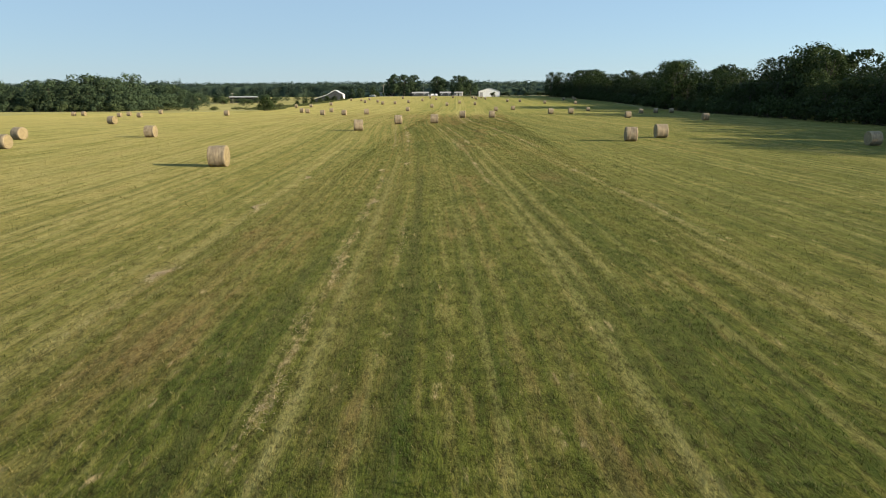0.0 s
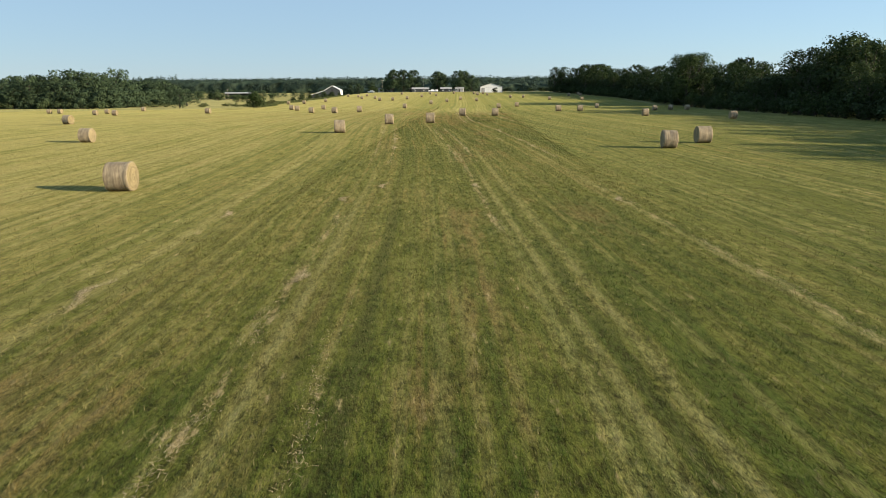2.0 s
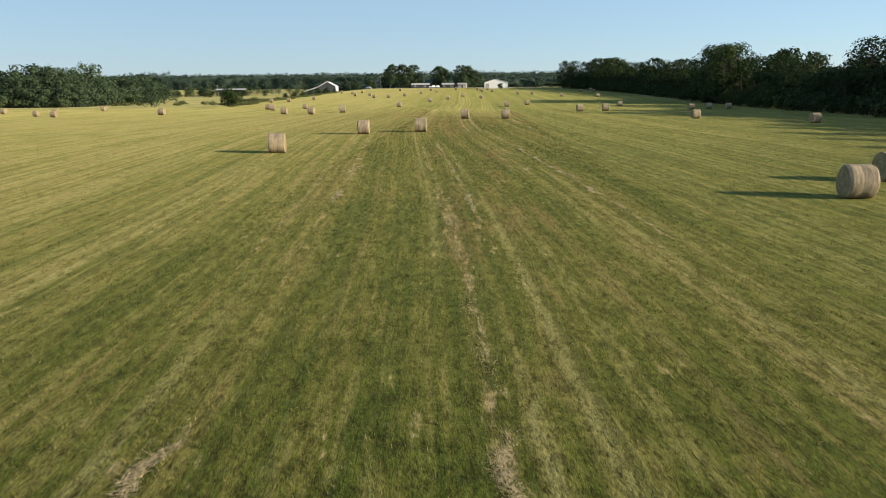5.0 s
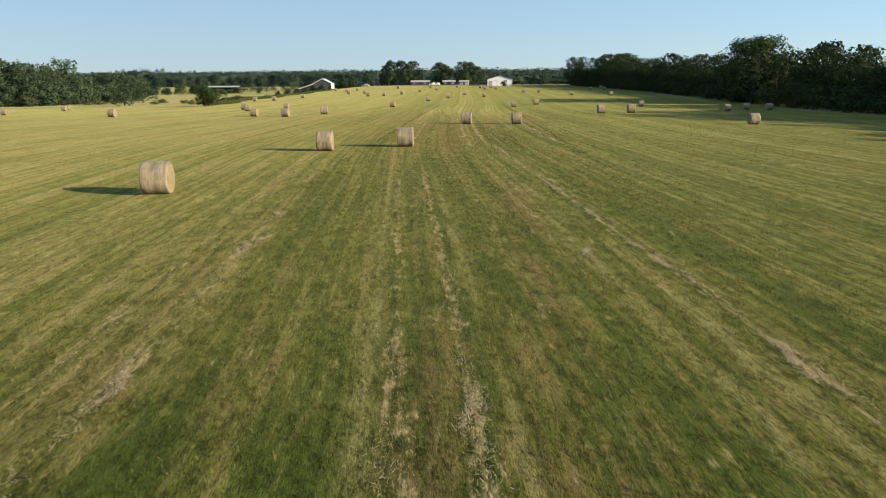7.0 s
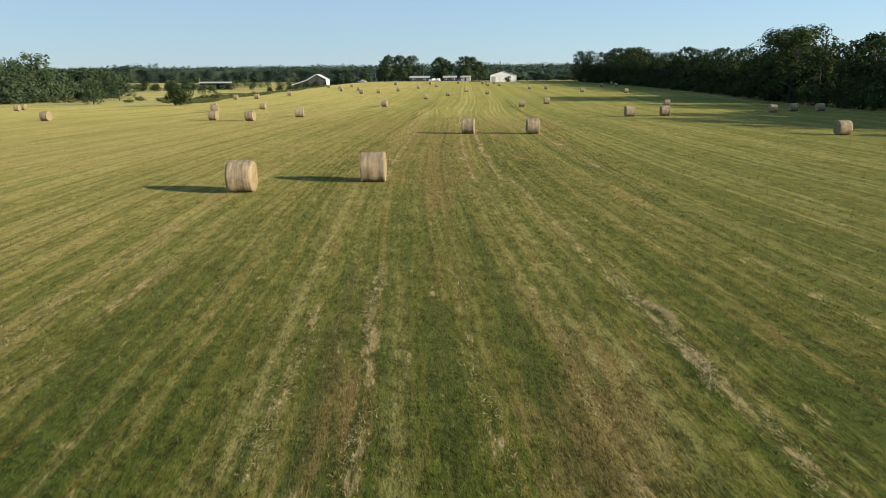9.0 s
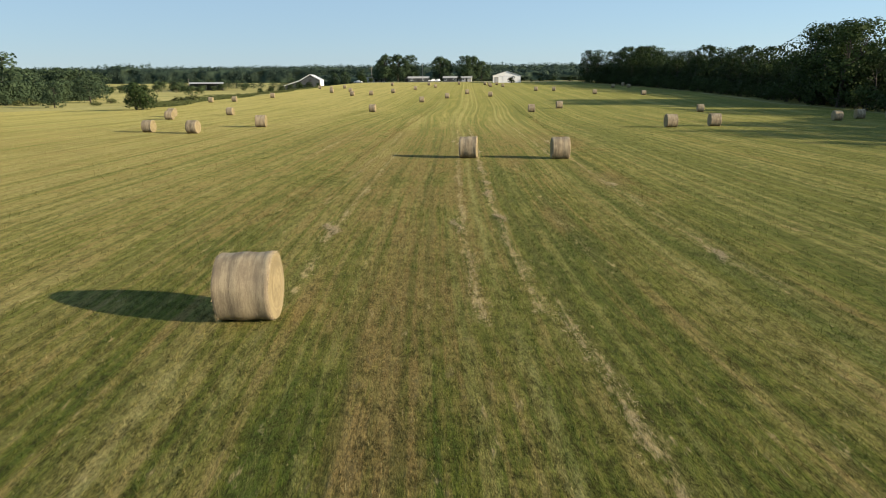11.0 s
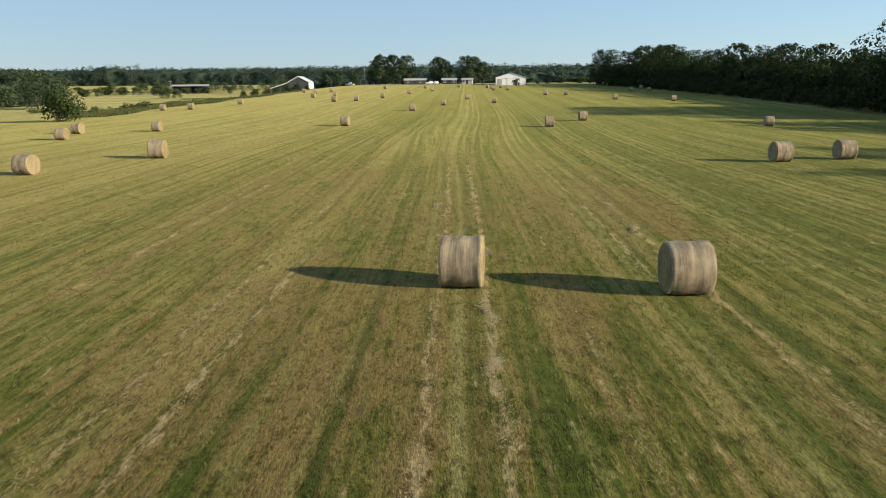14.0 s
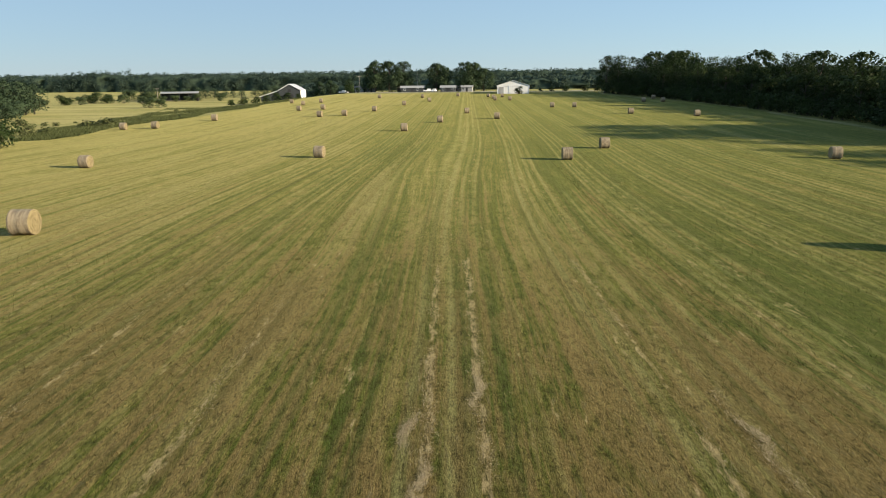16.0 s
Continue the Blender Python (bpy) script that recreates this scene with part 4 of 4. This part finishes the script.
def grey_barn():
    barn = tagged(at_base("barn", -99.5, 548, 4), "weathered grey gable barn with a long lean-to roof", "barn")
    wall, slopes = gable_shell(11.5, 17, 5.4, 8.5)
    part("wall", wall, M_DARKENED, barn)
    # white panel over the boards: sun on this side put into colour
    box_part("side_wall", (5.755, 5.83, 0.02, 16.98, -0.3, 5.35), M_WHITE, barn, "side wall panel whitened to look sunlit")
    for bm in slopes:
        part("roof", bm, M_ROOF, barn, "bright pale metal roof")
    lean = bmesh.new()
    prof = [(-15.5, -0.4), (-5.78, -0.4), (-5.78, 5.0), (-15.5, 2.0)]
    r = [[lean.verts.new((x, y, z)) for x, z in prof] for y in (0.6, 16)]
    lean.faces.new(r[0])
    lean.faces.new(r[1][::-1])
    for i in (0, 2, 3):
        j = (i + 1) % 4
        lean.faces.new((r[0][j], r[0][i], r[1][i], r[1][j]))
    bmesh.ops.recalc_face_normals(lean, faces=lean.faces)
    part("lean_to", lean, M_DARKENED, barn)
    roof = bmesh.new()
    q = [(-5.8, 0.2, 5.1), (-16.2, 0.2, 1.92), (-16.2, 16.4, 1.92), (-5.8, 16.4, 5.1)]
    lo, hi = [roof.verts.new(c) for c in q], [roof.verts.new((c[0], c[1], c[2] + 0.12)) for c in q]
    roof.faces.new(lo)
    roof.faces.new(hi[::-1])
    for i in range(4):
        roof.faces.new((lo[i], lo[(i + 1) % 4], hi[(i + 1) % 4], hi[i]))
    bmesh.ops.recalc_face_normals(roof, faces=roof.faces)
    part("lean_to_roof", roof, M_ROOF, barn)
    for s in (-1, 1):
        trim = bmesh.new()
        block(trim, 0, 6.75, -0.42, -0.36, -0.16, 0.14)
        trim.transform(pose(0, 0, 8.58) @ Matrix.Diagonal((s, 1, 1, 1)) @ pose(0, 0, 0, 0, 28.3, 0))
        bmesh.ops.recalc_face_normals(trim, faces=trim.faces)
        part("rake_trim", trim, M_WHITE, barn, "white painted gable trim")
    trim = block(bmesh.new(), 0, 10.9, 0.1, 0.17, -0.14, 0.14)
    trim.transform(pose(-5.8, 0, 5.22) @ Matrix.Diagonal((-1, 1, 1, 1)) @ pose(0, 0, 0, 0, 17.0, 0))
    bmesh.ops.recalc_face_normals(trim, faces=trim.faces)
    part("rake_trim", trim, M_WHITE, barn, "white painted gable trim")
    # solid dark panels; their colour stands in for the unlit interior
    box_part("barn_door", (-1.8, 1.8, -0.1, -0.01, 0, 3.2), M_DARK, barn, "dark panel imitating an unlit open doorway")
    box_part("loft_hatch", (-0.7, 0.7, -0.08, -0.01, 4.6, 5.8), M_DARK, barn)


def machine_shed(x, y, turn):
    """A long open-fronted shed under one low slope of metal."""
    shed = tagged(at_base("machine_shed", x, y, turn), "long open shed with a pale metal roof", "shed")
    roof = block(bmesh.new(), -12.5, 12.5, -0.8, 9.5, -0.06, 0.06)
    roof.transform(pose(0, 0, 5.2, 6, 0, 0))
    part("roof", roof, M_GREY, shed)
    box_part("back_wall", (-12, 12, 8.6, 8.75, -0.3, 5.9), M_DARKENED, shed)
    for s in (-1, 1):
        box_part("side_wall", (s * 12.0 - 0.08, s * 12.0 + 0.08, 0.1, 8.59, -0.3, 5.1), M_DARKENED, shed)
    for k in range(5):
        box_part("post", (-12 + 6 * k - 0.12, -12 + 6 * k + 0.12, -0.15, 0.09, -0.3, 5.1), M_DARKENED, shed)


def low_house(x, y, w, d, turn, wall_mat, roof_mat, label, windows):
    house = tagged(at_base("house", x, y, turn), label, "house")
    wall, slopes = gable_shell(d, w, 2.3, 3.2, 0.4)
    m = pose(w / 2, 0, 0, 0, 0, 90)
    for name, bm, mt in (("wall", wall, wall_mat), ("roof", slopes[0], roof_mat), ("roof", slopes[1], roof_mat)):
        bm.transform(m)
        part(name, bm, mt, house)
    for wx in windows:
        win = box_part("window", (wx - 0.6, wx + 0.6, -d / 2 - 0.05, -d / 2 - 0.005, 0.9, 2.1), M_WHITE, house)
        box_part("pane", (wx - 0.5, wx + 0.5, -d / 2 - 0.07, -d / 2 - 0.055, 1.0, 2.0), M_GLASS, win, "dark window glass")
    box_part("door", (-0.5, 0.5, -d / 2 - 0.06, -d / 2 - 0.005, 0, 2.05), M_DARK, house)
    return house


def utility_pole(x, y, tall, arm=True):
    pole = tagged(at_base("utility_pole", x, y), "grey wooden utility pole with a crossarm", "pole", "utility poles")
    vs, fs = tube([Vector((0, 0, -0.5)), Vector((0.02, 0, tall * 0.5)), Vector((0, 0, tall))], [0.17, 0.15, 0.11], 8)
    link_mesh("post", vs, fs, M_POLE, pole, smooth=True)
    if arm:
        box_part("crossarm", (-1.2, 1.2, -0.2, -0.08, tall - 0.55, tall - 0.4), M_POLE, pole, bevel=0.01)
        for k in (-1.05, -0.4, 0.4, 1.05):
            bm = bmesh.new()
            bmesh.ops.create_cone(bm, cap_ends=True, segments=8, radius1=0.05, radius2=0.03, depth=0.16, matrix=pose(k, -0.14, tall - 0.32))
            part("insulator", bm, M_WHITE, pole)


def pickup(x, y, turn, colour, label):
    truck = tagged(at_base("pickup_truck", x, y, turn), label, "vehicle", "parked farm vehicles")
    box_part("body", (-2.6, 2.6, -0.9, 0.9, 0.45, 1.05), colour, truck, bevel=0.08)
    cab = bmesh.new()
    block(cab, -0.5, 1.4, -0.82, 0.82, 1.05, 1.75, 0.1)
    part("cab", cab, colour, truck)
    box_part("windscreen", (1.405, 1.43, -0.7, 0.7, 1.12, 1.65), M_GLASS, truck)
    for wx in (-1.6, 1.6):
        for s in (-1, 1):
            bm = bmesh.new()
            bmesh.ops.create_cone(bm, cap_ends=True, segments=18, radius1=0.38, radius2=0.38, depth=0.24, matrix=pose(wx, s * 0.82, 0.38, 90))
            tyre = part("wheel", bm, M_RUBBER, truck)
            rim = bmesh.new()
            bmesh.ops.create_cone(rim, cap_ends=True, segments=14, radius1=0.2, radius2=0.2, depth=0.26, matrix=pose(wx, s * 0.82, 0.38, 90))
            part("rim", rim, M_STEEL, tyre)


def farm():
    white_barn()
    grey_barn()
    low_house(-10.5, 568, 12, 7, 2, M_GREY, M_SHINGLE, "long low grey farmhouse with a brown roof", (-4, -2, 2.5, 4.5))
    # grey replaces white on this outbuilding, for shade behind the trees
    low_house(-4.5, 556, 6, 4.5, -4, M_GREY, M_GREY, "small outbuilding greyed for the shade of farm trees", (-2,))
    low_house(-36, 570, 15, 8, 0, M_DARKENED, M_GREY, "long low grey house with a faded roof", (-5, 3, 6))
    low_house(-63, 575, 11, 7, 5, M_GREY, M_SHINGLE, "small brown-roofed shed among farm trees", (-2.5,))
    low_house(-34, 553, 12, 4, 2, M_DARKENED, M_GREY, "long low pale grey farm building behind parked trucks", (-4, 3))
    low_house(-14.5, 550, 8, 4, -2, M_DARKENED, M_GREY, "small low weathered grey building under a shade tree", (-2.5, 2.5))
    machine_shed(-202, 648, 18)
    utility_pole(-199, 608, 9.5)
    utility_pole(-63, 556, 9.0)
    utility_pole(-33, 575, 10.5, False)
    pickup(-25, 546, 10, M_PAINT, "white pickup truck parked by the farmhouse")
    pickup(-71, 552, -20, M_PAINT, "pale pickup truck parked beside a shed")
    pickup(-21.5, 541, 80, M_PAINT, "white farm truck parked at the field end")
    road = bmesh.new()
    pts = [(-130, 541), (-60, 541), (0, 540), (60, 542), (120, 546)]
    rows = [[road.verts.new((x, y + s * 5.0, ground_z(x, y + s * 5.0) + 0.06)) for s in (-1, 1)] for x, y in pts]
    for p, q in zip(rows, rows[1:]):
        road.faces.new((p[0], q[0], q[1], p[1]))
    ob = part("farm_road", road, M_GRAVEL, None, "pale gravel farm road along the field end")
    tagged(ob, category="road", kind="structure")
    # the farm's shade trees
    forms = [tree_template(300 + k, 16, (14, 15, 13)[k], 0.9, 4800, 0.64, M_SHADE_LEAF, full=1.25) for k in range(3)]
    grove = Grove(forms, 31)
    for k, x, y, s in ((0, -55, 560, 1.02), (1, -47.5, 562, 1.0), (2, -40.5, 566, 1.0), (0, -59, 572, 0.85), (1, -21.5, 563, 0.92), (2, -18.5, 570, 0.85), (2, -5.6, 562, 0.95), (0, -0.6, 565, 0.94),
                       (1, 4.5, 566, 0.75), (2, -106, 585, 0.5), (0, -116, 590, 0.5), (1, -88, 600, 0.55), (2, -78, 610, 0.55), (0, -96, 606, 0.6)):
        grove.put(k, x, y, s * 1.02, "large leafy shade tree beside the farmhouse", "tree", "farm shade trees", 0.95)
    small = Grove([bush_template(90 + k, 3.0, 3.6, 500, 0.35, M_LEAF[k]) for k in range(2)], 33)
    for x, y, s in ((19.5, 496, 1.25), (-93, 541, 1.0), (-99, 540, 1.5), (-104, 539, 1.7), (-109, 537, 1.5), (-114, 535, 1.4), (-119, 530, 1.5), (-124, 526, 1.2), (-66, 543, 1.2), (-62, 544, 1.0), (38, 532, 0.9), (46, 534, 1.1), (55, 533, 1.2), (33, 535, 0.6), (62, 536, 1.0), (-75, 590, 2.0), (-68, 600, 1.8)):
        small.put(0 if x > 0 else 1, x, y, s, "rounded green bush beside the farm buildings", "bush", "farmyard bushes", 1.2)


farm()


# ---- stubble, grass and loose straw close under the flight ----
def blades(name, rng, x, y, tall, broad, lean, mat, label, category, flat=False, lift=0.0):
    """One triangle a blade; each takes its row place from its root."""
    n = len(x)
    z = height(x, y) + lift
    g = rng.uniform(0, 2 * np.pi, n)
    h = tall * rng.uniform(0.45, 1.25, n)
    w = broad * rng.uniform(0.6, 1.4, n)
    root = np.stack([x, y, z + (0.012 if flat else -0.01)], -1)
    side = np.stack([np.cos(g), np.sin(g), 0 * g], -1) * w[:, None] / 2
    k = g + np.pi / 2 + rng.normal(0, 0.6, n)
    ln = lean * rng.uniform(0.3, 1.3, n)
    if flat:
        top = root + np.stack([np.cos(k) * h, np.sin(k) * h, rng.uniform(0.0, 0.05, n)], -1)
    else:
        top = root + np.stack([np.cos(k) * h * ln, np.sin(k) * h * ln, h], -1)
    tri = np.stack([root - side, root + side, top], 1).reshape(-1, 3)
    ob = link_mesh(name, tri, np.arange(3 * n).reshape(-1, 3), mat)
    sward_marks(ob, np.repeat(row_u(x, y), 3), np.repeat(y, 3), np.zeros(3 * n))
    return tagged(ob, label, category, kind="stuff")


def grow_grass():
    rng = np.random.default_rng(5)
    n = 130000                                   # tufts of five blades
    tx, ty_ = rng.uniform(-9, 9, n), rng.uniform(7, 218, n)
    x = np.repeat(tx, 5) + rng.normal(0, 0.05, 5 * n)
    y = np.repeat(ty_, 5) + rng.normal(0, 0.05, 5 * n)
    keep = rng.random(5 * n) > ease(120, 217, y) * 0.98
    x, y = x[keep], y[keep]
    blades("grass_stubble", rng, x, y, 0.095, 0.013, 0.8, M_BLADE, "short cut grass stubble in mown rows", "grass")
    n = 125000
    s = np.sign(rng.random(n) - 0.5)
    tx, ty_ = s * (9 + 51 * rng.random(n) ** 1.7), rng.uniform(12, 330, n)
    x = np.repeat(tx, 4) + rng.normal(0, 0.09, 4 * n)
    y = np.repeat(ty_, 4) + rng.normal(0, 0.09, 4 * n)
    keep = rng.random(4 * n) > np.maximum(ease(170, 329, y), ease(18, 60, np.abs(x))) * 0.98
    x, y = x[keep], y[keep]
    blades("outer_grass", rng, x, y, 0.085, 0.022, 0.8, M_BLADE, "short cut grass on the wider field", "grass")


# small heaps of straw left by the rake: place across the rows, distance along
HEAPS = ((-2.3, 94.9), (-2.1, 100.8), (9.2, 94.1), (11.1, 95.2), (11.2, 101.1), (11.2, 92.7), (-1.8, 96), (10.7, 146.9), (8.8, 145.1), (10.5, 153.9), (3.9, 144.1), (10.6, 157.7),
         (10.6, 153.2), (9, 184.7), (17.7, 187.1), (10.5, 189.6), (8.6, 187.2), (10.7, 176.2), (17.6, 180.7), (11.4, 110.6), (11.1, 107.3), (10.6, 169.1), (10.5, 165), (-2, 57.7),
         (3.4, 57.7), (-3.7, 52.8), (10.2, 52.5), (-8.6, 48.3), (-3.4, 37.3), (4.3, 83), (11, 85.6), (-2.3, 83.7), (3.6, 144.7), (17.4, 140.2), (17.7, 157), (-8.7, 22.6), (-8.9, 35.6))


def strew_straw():
    rng = np.random.default_rng(6)
    us, vs, zs = [], [], []
    for u0, v0, v1, k in STRAW:
        m = int(85 * k * (v1 - v0))
        v = rng.uniform(v0, v1, m)
        v = v[np.sin(v * 1.3 + u0) + np.sin(v * 0.61 + 2 * u0) + np.sin(v * 0.23 + 3 * u0) + rng.normal(0, 0.6, m) > 0.0]
        us.append(u0 + 0.12 * np.sin(v * 0.8 + u0) + rng.normal(0, 0.12, len(v)))
        vs.append(v)
        zs.append(rng.uniform(0, 0.05, len(v)))
    for u0, v0 in HEAPS:
        m = int(rng.integers(500, 900))
        long = rng.uniform(0.35, 0.8)
        v = v0 + rng.normal(0, long, m)
        us.append(u0 + 0.16 * np.sin(v * 2.3 + u0) + rng.normal(0, 0.085, m))
        vs.append(v)
        zs.append(rng.uniform(0, 0.05, m) * np.exp(-((v - v0) / long) ** 2))
    u, y = np.concatenate(us), np.concatenate(vs)
    blades("loose_straw", rng, u + np.interp(y, ty, T_ROWS), y, 0.13, 0.010, 1.0, M_STRAW, "pale loose straw left along the windrows", "straw", flat=True, lift=np.concatenate(zs))


def grow_weeds():
    """The unmown strip of tall weeds between the field and the pasture."""
    rng = np.random.default_rng(9)
    n = 15000
    cy = 294 + 215 * rng.random(n) ** 1.25
    cx = -80 - (7 + (cy - 294) * 0.28) * rng.random(n) ** 1.3 + 2.5 * np.sin(cy * 0.11)
    thick = np.sin(cx * 0.21 + 1) + np.sin(cy * 0.13 + cx * 0.1) + rng.normal(0, 0.6, n) > -0.1
    x = np.repeat(cx[thick], 5)
    y = np.repeat(cy[thick], 5)
    blades("tall_weeds", rng, x + rng.normal(0, 0.4, len(x)), y + rng.normal(0, 0.4, len(x)), 0.55, 0.22, 0.9, M_WEED, "unmown strip of tall green weeds", "weeds")


grow_grass()
strew_straw()
grow_weeds()
